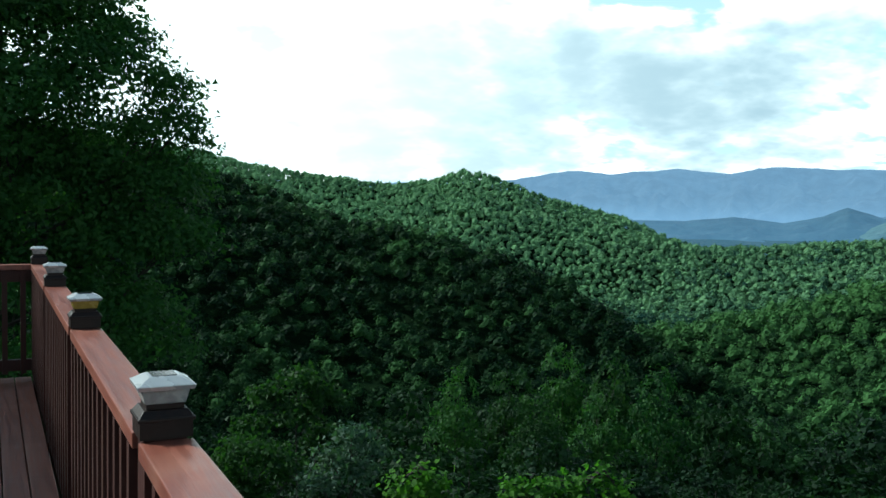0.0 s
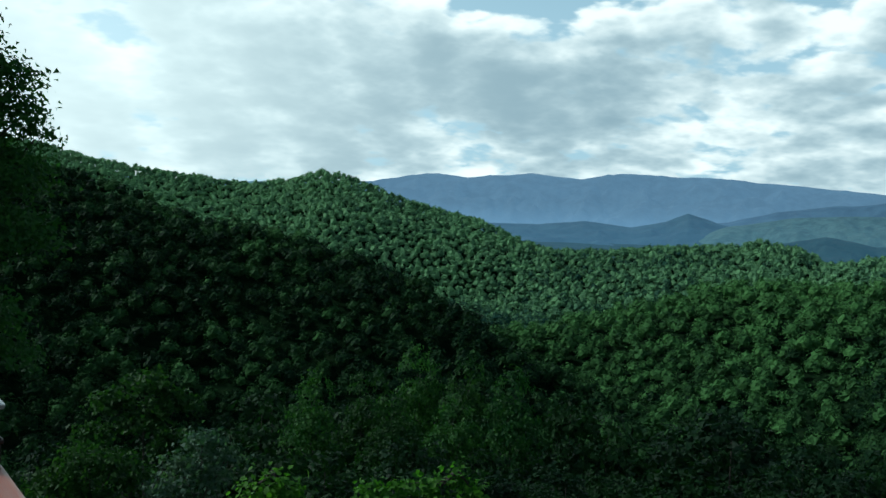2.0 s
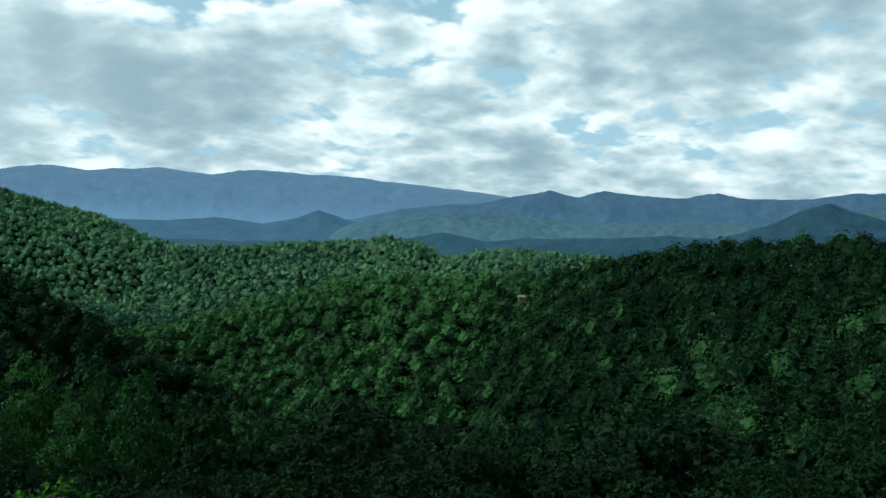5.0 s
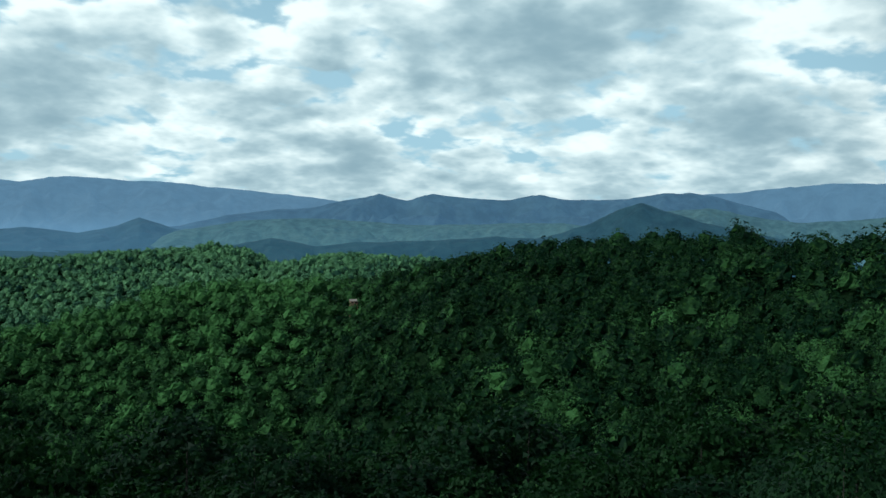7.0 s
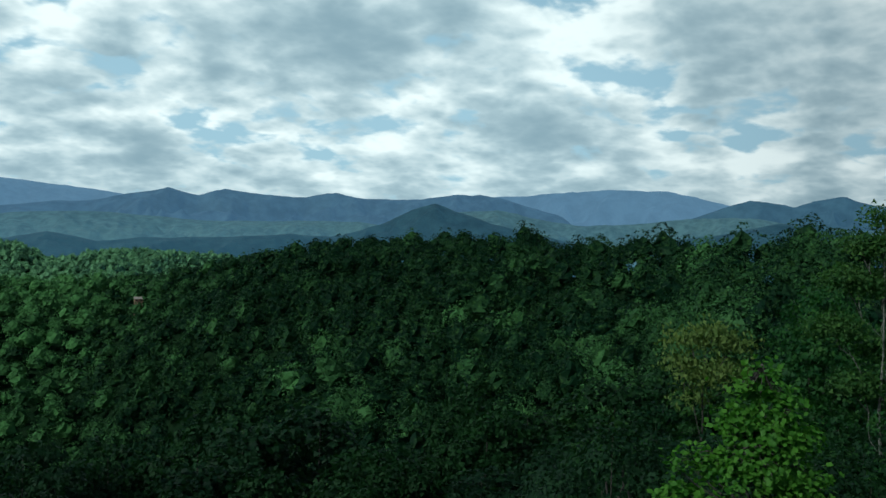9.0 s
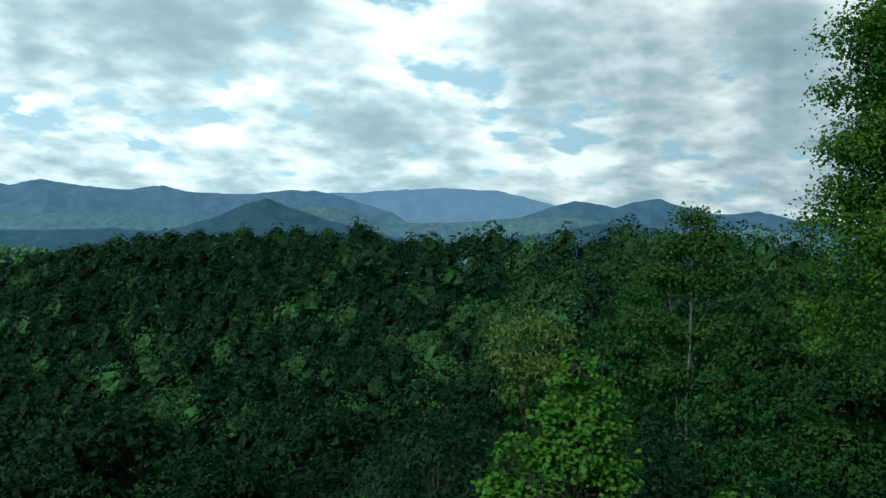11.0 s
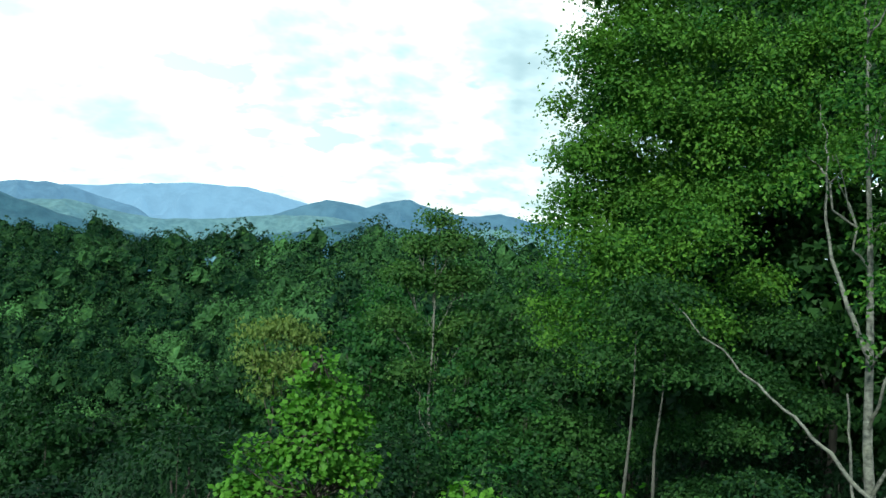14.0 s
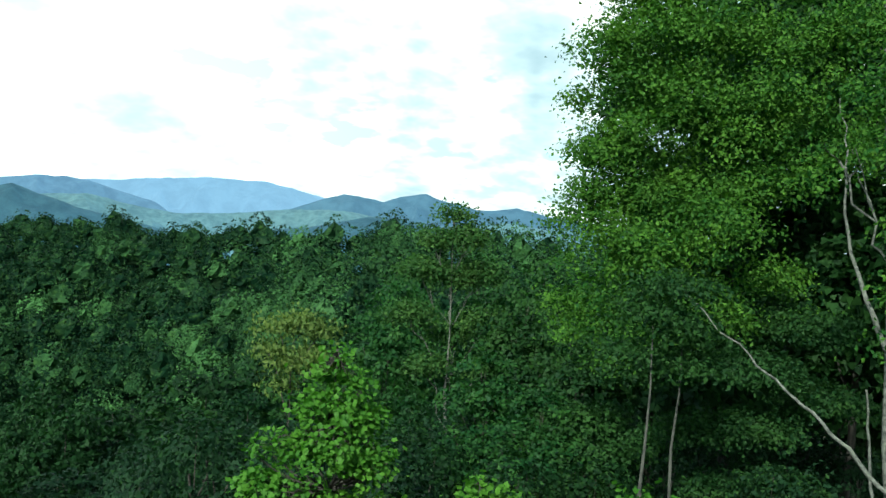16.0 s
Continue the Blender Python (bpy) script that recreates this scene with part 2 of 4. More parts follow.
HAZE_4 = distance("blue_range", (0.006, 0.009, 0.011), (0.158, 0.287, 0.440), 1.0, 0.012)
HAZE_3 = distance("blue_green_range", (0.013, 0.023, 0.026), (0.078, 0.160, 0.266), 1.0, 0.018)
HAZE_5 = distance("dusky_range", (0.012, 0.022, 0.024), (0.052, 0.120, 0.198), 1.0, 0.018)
# cloud shade and sunshine on nearer hills are put into these two colours
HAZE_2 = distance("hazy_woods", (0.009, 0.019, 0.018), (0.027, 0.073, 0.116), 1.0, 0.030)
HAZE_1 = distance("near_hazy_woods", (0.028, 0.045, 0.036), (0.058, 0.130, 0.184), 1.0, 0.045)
TIN = grainy("weathered_roof", (0.16, 0.13, 0.11), (0.26, 0.22, 0.19), (1, 1, 1), 3.0, 0.6, 0.2, 0.01)
SIDING = grainy("brown_siding", (0.13, 0.07, 0.045), (0.2, 0.115, 0.075), (1, 1, 8), 2.0, 0.7, 0.3, 0.01)


# ---- building helpers ----
def mesh_of(name, verts, faces, mat, smooth=False, tone=None, normals=None):
    """A mesh from arrays; all faces have the same number of corners."""
    verts, faces = np.asarray(verts, np.float32), np.asarray(faces, np.int32)
    me = bpy.data.meshes.new(name)
    me.vertices.add(len(verts))
    me.vertices.foreach_set("co", verts.ravel())
    k = faces.shape[1]
    me.loops.add(faces.size)
    me.loops.foreach_set("vertex_index", faces.ravel())
    me.polygons.add(len(faces))
    me.polygons.foreach_set("loop_start", np.arange(0, faces.size, k, dtype=np.int32))
    me.polygons.foreach_set("use_smooth", np.full(len(faces), smooth))
    if tone is not None:
        me.attributes.new("tone", "FLOAT", "POINT").data.foreach_set("value", np.asarray(tone, np.float32))
    me.update(calc_edges=True)
    if normals is not None:
        me.attributes.new("custom_normal", "FLOAT_VECTOR", "POINT").data.foreach_set("vector", np.asarray(normals, np.float32).ravel())
    me.materials.append(mat)
    return me


def rounded(way, verts, k, share):
    """Leaf normals bent towards the outside of their clump."""
    corner = verts.reshape(-1, k, 3)
    own = np.cross(corner[:, 1] - corner[:, 0], corner[:, 2] - corner[:, 0])
    own /= np.linalg.norm(own, axis=1)[:, None] + 1e-9
    own *= np.where(np.sum(own * way, 1) < 0, -1.0, 1.0)[:, None]
    out = way * share + own * (1 - share)
    out /= np.linalg.norm(out, axis=1)[:, None] + 1e-9
    return np.repeat(out, k, 0)


def part(name, bm, mat, parent, label=""):
    """Links a bmesh, or a ready mesh, as one object under a thing or a part."""
    if isinstance(bm, bmesh.types.BMesh):
        me = bpy.data.meshes.new(name)
        bm.to_mesh(me)
        bm.free()
        me.materials.append(mat)
    else:
        me = bm
    ob = new(name, me)
    ob.parent = parent
    return tagged(ob, label)


def box(bm, lo, hi, bevel=0.0, m=None):
    """A bevelled block between two corners."""
    c, s = [(a + b) / 2 for a, b in zip(lo, hi)], [b - a for a, b in zip(lo, hi)]
    made = bmesh.ops.create_cube(bm, size=1.0, matrix=(m or Matrix()) @ Matrix.Translation(c) @ Matrix.Diagonal((*s, 1)))
    if bevel:
        edges = {e for v in made["verts"] for e in v.link_edges}
        bmesh.ops.bevel(bm, geom=list(edges), offset=bevel, segments=2, profile=0.6, affect="EDGES")
    return bm


def block(lo, hi, bevel=0.0, m=None):
    return box(bmesh.new(), lo, hi, bevel, m)


def tube_arrays(path, radii, sides=7, start=0):
    """Rings of a tapered tube along a path of points."""
    path, radii = np.asarray(path, float), np.asarray(radii, float)
    way = np.gradient(path, axis=0)
    way /= np.linalg.norm(way, axis=1)[:, None] + 1e-9
    side = np.cross(way, (0.31, 0.93, 0.2))
    side /= np.linalg.norm(side, axis=1)[:, None] + 1e-9
    other = np.cross(way, side)
    a = np.linspace(0, 2 * np.pi, sides, endpoint=False)
    ring = side[:, None, :] * np.cos(a)[None, :, None] + other[:, None, :] * np.sin(a)[None, :, None]
    verts = (path[:, None, :] + ring * radii[:, None, None]).reshape(-1, 3)
    i, j = np.meshgrid(np.arange(len(path) - 1), np.arange(sides), indexing="ij")
    k = (j + 1) % sides
    faces = np.stack([i * sides + j, i * sides + k, (i + 1) * sides + k, (i + 1) * sides + j], -1).reshape(-1, 4) + start
    return verts, faces


def lattice(ix, iy, seed):
    h = (ix.astype(np.int64) * 374761393 + iy.astype(np.int64) * 668265263 + seed * 1442695041) & 0x7FFFFFFF
    h = ((h ^ (h >> 13)) * 1274126177) & 0x7FFFFFFF
    return ((h ^ (h >> 16)) & 0xFFFF) / 65535.0


def value_noise(x, y, seed=0):
    ix, iy = np.floor(x), np.floor(y)
    fx, fy = x - ix, y - iy
    fx, fy = fx * fx * (3 - 2 * fx), fy * fy * (3 - 2 * fy)
    a, b = lattice(ix, iy, seed), lattice(ix + 1, iy, seed)
    c, d = lattice(ix, iy + 1, seed), lattice(ix + 1, iy + 1, seed)
    return (a * (1 - fx) + b * fx) * (1 - fy) + (c * (1 - fx) + d * fx) * fy - 0.5


def rough_noise(x, y, size, octaves=4, seed=0):
    total, gain = 0.0, 1.0
    for i in range(octaves):
        total = total + gain * value_noise(x / size + 17.3 * i, y / size - 9.1 * i, seed + i)
        size, gain = size / 2.1, gain * 0.5
    return total


# ---- the lie of the land ----
CANOPY = 10.5


class Hill:
    """A wooded hill whose crest runs across the view: azimuths, elevations of its treetops, distances, slopes towards and away from the deck."""

    def __init__(self, az, el, dist, front, back=0.45, rough=5.0, seed=0, trees=CANOPY, side=0.5):
        self.az, self.el, self.dist = np.array(az, float), np.array(el, float), np.array(dist, float)
        self.front, self.back, self.rough, self.seed, self.trees, self.side = front, back, rough, seed, trees, side

    def height(self, x, y):
        az, r = np.degrees(np.arctan2(x, y)), np.hypot(x, y)
        crest = np.interp(az, self.az, self.dist)
        top = EYE + crest * np.tan(np.radians(np.interp(az, self.az, self.el))) - self.trees
        beyond = np.radians(np.maximum(self.az[0] - az, 0) + np.maximum(az - self.az[-1], 0)) * crest
        off = r - crest
        spur = rough_noise(x, y, self.dist.mean() * 0.22, 4, self.seed) * self.rough
        soft = 0.02 * crest
        drop = np.where(off < 0, self.front, self.back) * (np.sqrt(off * off + soft * soft) - soft) + self.side * beyond
        return top - drop + spur * np.clip(np.abs(off) / (0.06 * crest), 0.15, 1.0)


DARK_SPUR = Hill([-60, -20, -13.4, -10, -6.5, -3, 0.6, 4.2, 7.8, 10.6, 12.5], [9, 3.6, 1.7, 0.6, -0.8, -1.3, -2.1, -3.2, -4.6, -6.2, -7.8],
                 [480, 470, 450, 440, 430, 420, 410, 395, 375, 355, 335], 0.40, 0.5, 7.0, 3, 9.0)
LONG_HILL = Hill([-60, -15, -12.4, -7.9, -3.7, -0.9, 0.5, 1.3, 2.7, 5.2, 7.6, 11.1, 13.5, 16], [6, 3.0, 2.3, 1.7, 1.2, 1.4, 1.9, 2.1, 1.9, 1.0, 0.2, -0.6, -1.6, -2.5],
                 [980, 960, 950, 930, 920, 910, 900, 900, 900, 890, 880, 860, 840, 820], 0.34, 0.5, 24.0, 5, 8.0)
MIDDLE_HILL = Hill([14, 16, 19.8, 23, 26.9, 28.3, 30.4, 32.2], [-2.9, -2.4, -2.2, -1.9, -1.6, -1.3, -1.7, -2.5], [800] * 8, 0.25, 0.4, 6.0, 7, 8.0)
BRIGHT_SPUR = Hill([12, 17.8, 22.4, 24.9, 27.7, 31.9, 35.3, 37.3, 42], [-7.3, -6.3, -5.1, -4.2, -3.8, -3.5, -3.5, -3.7, -4.0], [400, 420, 430, 440, 440, 430, 420, 410, 380], 0.27, 0.5, 9.0, 9, 9.0)
FAR_KNOLL = Hill([32.4, 34.1, 36.2, 38.9, 41.5, 48], [-2.5, -2.1, -1.8, -1.9, -2.0, -2.5], [750] * 6, 0.2, 0.4, 4.0, 11, 8.0)
HOME_RIDGE = Hill([35.8, 39.7, 42.9, 46.8, 50.9, 55, 60.5, 62.8, 66.5, 69.9, 73, 76.8, 84, 90, 110, 150],
                  [-3.8, -2.6, -2.0, -0.9, -0.25, 0.05, 0.45, -0.4, -0.1, 0.6, 1.1, 1.4, 1.4, 1.6, 1.8, 2],
                  [420, 400, 380, 355, 330, 315, 300, 270, 230, 200, 180, 165, 150, 140, 130, 130], 0.14, 0.4, 5.0, 13, side=1.2)
HILLS = [DARK_SPUR, LONG_HILL, MIDDLE_HILL, BRIGHT_SPUR, FAR_KNOLL, HOME_RIDGE]
VALLEY = -78.0
CABIN = (math.sin(radians(37.0)) * 372, math.cos(radians(37.0)) * 372)


def knoll(x, y):
    """The hilltop that carries the house: steep before the deck, gentle to the right and behind."""
    az, r = np.degrees(np.arctan2(x, y)), np.hypot(x, y)
    fall = np.interp(az, [-180, -120, -60, -20, 40, 55, 75, 110, 150, 180], [0.05, 0.06, 0.25, 0.42, 0.40, 0.36, 0.27, 0.16, 0.05, 0.05])
    return -2.8 - fall * np.maximum(r - 2.0, 0) + rough_noise(x, y, 25.0, 3, 21) * np.clip(r / 20, 0, 1.5)


def height(x, y):
    x, y = np.asarray(x, float), np.asarray(y, float)
    z = np.full(np.broadcast(x, y).shape, VALLEY) + rough_noise(x, y, 150.0, 3, 2) * 6
    for level in [knoll(x, y)] + [h.height(x, y) for h in HILLS]:
        z = np.maximum(z, level) + 2.0 * np.exp(-np.abs(z - level) / 4.0)
    return z


def make_ground():
    az = np.radians(np.concatenate([np.arange(-36, 116, 0.8), np.arange(116, 324, 4.0)]))
    r = np.concatenate([[0.0], np.geomspace(2.0, 1200.0, 120), np.geomspace(1300, 4950, 12)])
    a, d = np.meshgrid(az, r, indexing="ij")
    x, y = np.sin(a) * d, np.cos(a) * d
    z = height(x, y)
    z = np.where(d > 1200, np.maximum(z, VALLEY) * 0 + VALLEY, z)
    na, nr = a.shape
    i, j = np.meshgrid(np.arange(na), np.arange(nr - 1), indexing="ij")
    k = (i + 1) % na
    faces = np.stack([i * nr + j, i * nr + j + 1, k * nr + j + 1, k * nr + j], -1).reshape(-1, 4)
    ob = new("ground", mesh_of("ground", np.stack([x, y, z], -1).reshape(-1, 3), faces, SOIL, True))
    # the far ground gets the same painted, glowing haze
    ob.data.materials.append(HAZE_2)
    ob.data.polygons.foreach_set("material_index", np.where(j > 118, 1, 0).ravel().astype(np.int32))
    tagged(ob, "steep wooded hillsides falling into a green valley", "ground", kind="structure")


make_ground()


# ---- distant mountains ----
def mountain(name, az, el, dist, mat, label, seed, depth=0.22, foot=-82.0, step=0.12, jag=0.05):
    """A far range: crest given by azimuth and elevation, with spurs running down its face."""
    a = np.arange(az[0] - 3, az[-1] + 3, step)
    crest = np.interp(a, az, el) + rough_noise(a, a * 0, 1.6, 3, seed) * jag
    top = EYE + dist * np.tan(np.radians(crest))
    fade = np.clip(np.minimum(a - az[0] + 3, az[-1] + 3 - a) / 3, 0, 1)
    top = foot + (top - foot) * (fade * fade * (3 - 2 * fade)) ** 0.5
    u = np.linspace(-1, 0.5, 26)
    A, U = np.meshgrid(np.radians(a), u, indexing="ij")
    back = np.maximum(U, 0) / 0.5
    shape = np.where(U < 0, 1 - np.abs(U) ** 1.15, 1 - back ** 1.3)
    d = dist * (1 + depth * U)
    px, py = np.sin(A) * d, np.cos(A) * d
    spur = -np.abs(rough_noise(px, py, dist * 0.06, 4, seed + 4)) * np.clip(np.abs(U) * 4, 0, 1) * 0.95
    z = foot + (top[:, None] - foot) * np.clip(shape + spur * np.clip(shape * 6, 0, 1), -0.05, 1.0)
    verts = np.stack([np.sin(A) * d, np.cos(A) * d, z], -1).reshape(-1, 3)
    na, nu = A.shape
    i, j = np.meshgrid(np.arange(na - 1), np.arange(nu - 1), indexing="ij")
    faces = np.stack([i * nu + j, i * nu + j + 1, (i + 1) * nu + j + 1, (i + 1) * nu + j], -1).reshape(-1, 4)
    tagged(new(name, mesh_of(name, verts, faces, mat, True)), label, "mountain", kind="structure")


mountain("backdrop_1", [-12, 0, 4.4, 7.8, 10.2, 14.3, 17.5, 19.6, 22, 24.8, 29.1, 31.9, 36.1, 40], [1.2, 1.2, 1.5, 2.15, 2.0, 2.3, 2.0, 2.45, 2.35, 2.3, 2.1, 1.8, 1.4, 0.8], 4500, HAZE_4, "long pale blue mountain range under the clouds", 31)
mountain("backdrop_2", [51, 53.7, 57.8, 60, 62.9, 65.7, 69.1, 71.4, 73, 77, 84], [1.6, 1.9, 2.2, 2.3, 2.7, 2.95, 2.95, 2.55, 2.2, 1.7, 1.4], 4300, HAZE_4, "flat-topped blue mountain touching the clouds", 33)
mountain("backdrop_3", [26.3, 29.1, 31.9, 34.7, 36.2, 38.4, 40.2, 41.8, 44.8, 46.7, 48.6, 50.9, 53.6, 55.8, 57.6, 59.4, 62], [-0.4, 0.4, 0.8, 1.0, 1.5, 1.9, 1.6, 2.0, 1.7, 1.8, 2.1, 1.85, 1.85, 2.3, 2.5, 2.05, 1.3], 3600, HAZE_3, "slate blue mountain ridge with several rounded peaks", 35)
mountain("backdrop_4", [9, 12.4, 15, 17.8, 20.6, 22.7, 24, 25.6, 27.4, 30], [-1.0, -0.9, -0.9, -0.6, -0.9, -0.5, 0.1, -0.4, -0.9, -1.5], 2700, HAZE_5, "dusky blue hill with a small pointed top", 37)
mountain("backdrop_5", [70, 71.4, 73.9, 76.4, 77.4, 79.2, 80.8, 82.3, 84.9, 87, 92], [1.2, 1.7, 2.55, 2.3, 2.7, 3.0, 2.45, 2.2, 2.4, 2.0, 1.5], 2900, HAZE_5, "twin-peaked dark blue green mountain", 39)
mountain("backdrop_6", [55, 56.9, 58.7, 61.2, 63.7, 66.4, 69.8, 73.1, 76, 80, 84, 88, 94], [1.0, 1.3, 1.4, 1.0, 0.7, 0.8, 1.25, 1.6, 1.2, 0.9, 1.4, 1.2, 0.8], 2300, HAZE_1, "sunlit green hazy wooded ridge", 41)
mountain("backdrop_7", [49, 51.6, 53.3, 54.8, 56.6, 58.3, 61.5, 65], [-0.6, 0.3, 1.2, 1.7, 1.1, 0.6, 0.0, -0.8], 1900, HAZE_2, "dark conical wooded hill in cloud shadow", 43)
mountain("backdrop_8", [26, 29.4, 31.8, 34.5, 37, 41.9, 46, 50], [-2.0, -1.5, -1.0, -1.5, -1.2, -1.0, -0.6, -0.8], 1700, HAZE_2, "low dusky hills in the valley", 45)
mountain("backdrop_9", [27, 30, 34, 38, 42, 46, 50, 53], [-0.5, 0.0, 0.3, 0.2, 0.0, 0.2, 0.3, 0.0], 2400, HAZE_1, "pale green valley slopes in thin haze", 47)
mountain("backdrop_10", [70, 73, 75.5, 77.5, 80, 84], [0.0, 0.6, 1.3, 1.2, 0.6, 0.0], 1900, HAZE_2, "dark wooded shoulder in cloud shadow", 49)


# ---- trees ----
def crown_points(r, count, lobes, width, tall, fill=0.35, flat=0.8):
    """Points in the outer shell of several lobes, with the way outwards."""
    n_l = len(lobes)
    share = lobes[:, 3] ** 2.2
    pick = r.choice(n_l, count, p=share / share.sum())
    way = r.normal(size=(count, 3))
    way /= np.linalg.norm(way, axis=1)[:, None]
    way[:, 2] = np.where(way[:, 2] < -0.12, -way[:, 2] * 0.8, way[:, 2])
    far = 1 - fill * r.random(count) ** 1.6
    lob = lobes[pick]
    return lob[:, :3] + way * (lob[:, 3] * far)[:, None] * np.array([1, 1, flat]), way


def random_lobes(r, n, width, low, high, size):
    """Lobe centres of a broad crown; the first ones are the lower and wider."""
    t = np.sort(r.random(n))
    a = r.random(n) * 2 * np.pi
    reach = width * np.sqrt(np.clip(1 - (2 * t - 0.75) ** 2 / 1.7, 0.05, 1)) * (0.45 + 0.5 * r.random(n))
    out = np.stack([np.cos(a) * reach, np.sin(a) * reach, low + (high - low) * t, size * (0.7 + 0.6 * r.random(n))], -1)
    out[-1, :2] *= 0.2
    return out


def leaf_quads(r, pts, way, size, droop=0.0, loose=0.65):
    """A folded kite for each leaf."""
    n = len(pts)
    normal = way * 0.8 + r.normal(size=(n, 3)) * loose + np.array([0, 0, 0.3])
    normal /= np.linalg.norm(normal, axis=1)[:, None]
    along = np.cross(normal, r.normal(size=(n, 3)))
    along[:, 2] -= droop
    along /= np.linalg.norm(along, axis=1)[:, None] + 1e-9
    across = np.cross(normal, along)
    s = (size * (0.6 + 0.8 * r.random(n)))[:, None]
    a = pts - along * s * 0.55
    c = pts + along * s * 0.55 - normal * s * 0.1
    b = pts + across * s * 0.36 + normal * s * 0.08 - along * s * 0.06
    d = pts - across * s * 0.36 + normal * s * 0.08 - along * s * 0.02
    verts = np.stack([a, b, c, d], 1).reshape(-1, 3)
    return verts, np.arange(4 * n).reshape(-1, 4)


def leaf_tris(r, pts, way, size, loose=0.65):
    """A single pointed leaf, or a small spray of them, at each place."""
    n = len(pts)
    normal = way * 0.8 + r.normal(size=(n, 3)) * loose + np.array([0, 0, 0.3])
    normal /= np.linalg.norm(normal, axis=1)[:, None]
    along = np.cross(normal, r.normal(size=(n, 3)))
    along /= np.linalg.norm(along, axis=1)[:, None] + 1e-9
    across = np.cross(normal, along)
    s = (size * (0.6 + 0.8 * r.random(n)))[:, None]
    verts = np.stack([pts - along * s * 0.42 - across * s * 0.40, pts - along * s * 0.32 + across * s * 0.46, pts + along * s * 0.62], 1).reshape(-1, 3)
    return verts, np.arange(3 * n).reshape(-1, 3)


def stand(name, spots, protos, label, seed, leaf_mat):
    """Many crowns joined into one mesh: each spot is x, y, z, scale, tone."""
    r = np.random.default_rng(seed)
    verts, tones, normals = [], [], []
    which = r.integers(0, len(protos), len(spots))
    turn = r.random(len(spots)) * 2 * np.pi
    for k, (p, q) in enumerate(protos):
        mine = np.where(which == k)[0]
        if not len(mine):
            continue
        s = spots[mine]
        c, d = np.cos(turn[mine])[:, None], np.sin(turn[mine])[:, None]
        sc = s[:, 3][:, None]
        x = (p[None, :, 0] * c - p[None, :, 1] * d) * sc + s[:, 0][:, None]
        y = (p[None, :, 0] * d + p[None, :, 1] * c) * sc + s[:, 1][:, None]
        z = p[None, :, 2] * sc + s[:, 2][:, None]
        verts.append(np.stack([x, y, z], -1).reshape(-1, 3))
        normals.append(np.stack([q[None, :, 0] * c - q[None, :, 1] * d, q[None, :, 0] * d + q[None, :, 1] * c, np.repeat(q[None, :, 2], len(s), 0)], -1).reshape(-1, 3))
        tones.append(np.repeat(s[:, 4], len(p)))
    verts, tones, normals = np.concatenate(verts), np.concatenate(tones), np.concatenate(normals)
    faces = np.arange(len(verts)).reshape(-1, 3)
    return tagged(new(name, mesh_of(name, verts, faces, leaf_mat, False, tones, normals)), label, "woods", kind="stuff")


def billowed(r, n, width, tall, middle, size):
    """Lobes set spirally over a dome, so that the crown heaps up in rounded clumps."""
    k = np.arange(n) + 0.5
    up = 1 - 1.35 * k / n
    a = k * 2.39996 + r.normal(size=n) * 0.3
    flat = np.sqrt(np.clip(1 - up * up, 0, 1))
    reach = (0.62 + 0.34 * r.random(n))[:, None]
    way = np.stack([flat * np.cos(a), flat * np.sin(a), up], -1)
    at_ = way * reach * np.array([width, width, tall]) + np.array([0, 0, middle])
    return np.concatenate([at_, (size * (0.7 + 0.6 * r.random(n)))[:, None]], 1), way


def dome_points(r, count, lobes, out, fill=0.25):
    """Leaf places on the outer, upper side of each lobe."""
    share = lobes[:, 3] ** 2
    pick = r.choice(len(lobes), count, p=share / share.sum())
    way = r.normal(size=(count, 3)) + out[pick] * 0.9 + np.array([0, 0, 0.45])
    way /= np.linalg.norm(way, axis=1)[:, None]
    far = 1.05 - fill * r.random(count) ** 1.4
    return lobes[pick, :3] + way * (lobes[pick, 3] * far)[:, None] * np.array([1, 1, 0.85]), way


def inner_mass(lobes, middle, rings, sides, shrink):
    """The dense inside of a crown: the common skin of its lobes, as loose facets with the lobes' own rounding."""
    u = np.linspace(0.06, 0.68, rings)[:, None] * np.pi
    a = (np.arange(sides)[None, :] + 0.5 * (np.arange(rings)[:, None] % 2)) / sides * 2 * np.pi
    way = np.stack([np.sin(u) * np.cos(a), np.sin(u) * np.sin(a), np.cos(u) + 0 * a], -1).reshape(-1, 3)
    rel = lobes[:, :3] - np.array([0, 0, middle])
    along = way @ rel.T
    gap = lobes[:, 3] ** 2 - (np.sum(rel * rel, 1)[None] - along ** 2)
    reach = np.where(gap > 0, along + np.sqrt(np.maximum(gap, 0)), 0.0)
    best = reach.argmax(1)
    far = np.maximum(reach.max(1), 1.6)
    pts = way * far[:, None]
    normal = pts - rel[best]
    normal /= np.linalg.norm(normal, axis=1)[:, None] + 1e-9
    pts = pts * shrink + np.array([0, 0, middle])
    p, q = np.meshgrid(np.arange(rings - 1), np.arange(sides), indexing="ij")
    n = (q + 1) % sides
    one = np.stack([p * sides + q, (p + 1) * sides + q, p * sides + n], -1).reshape(-1, 3)
    two = np.stack([p * sides + n, (p + 1) * sides + q, (p + 1) * sides + n], -1).reshape(-1, 3)
    idx = np.concatenate([one, two]).ravel()
    return pts[idx], normal[idx]


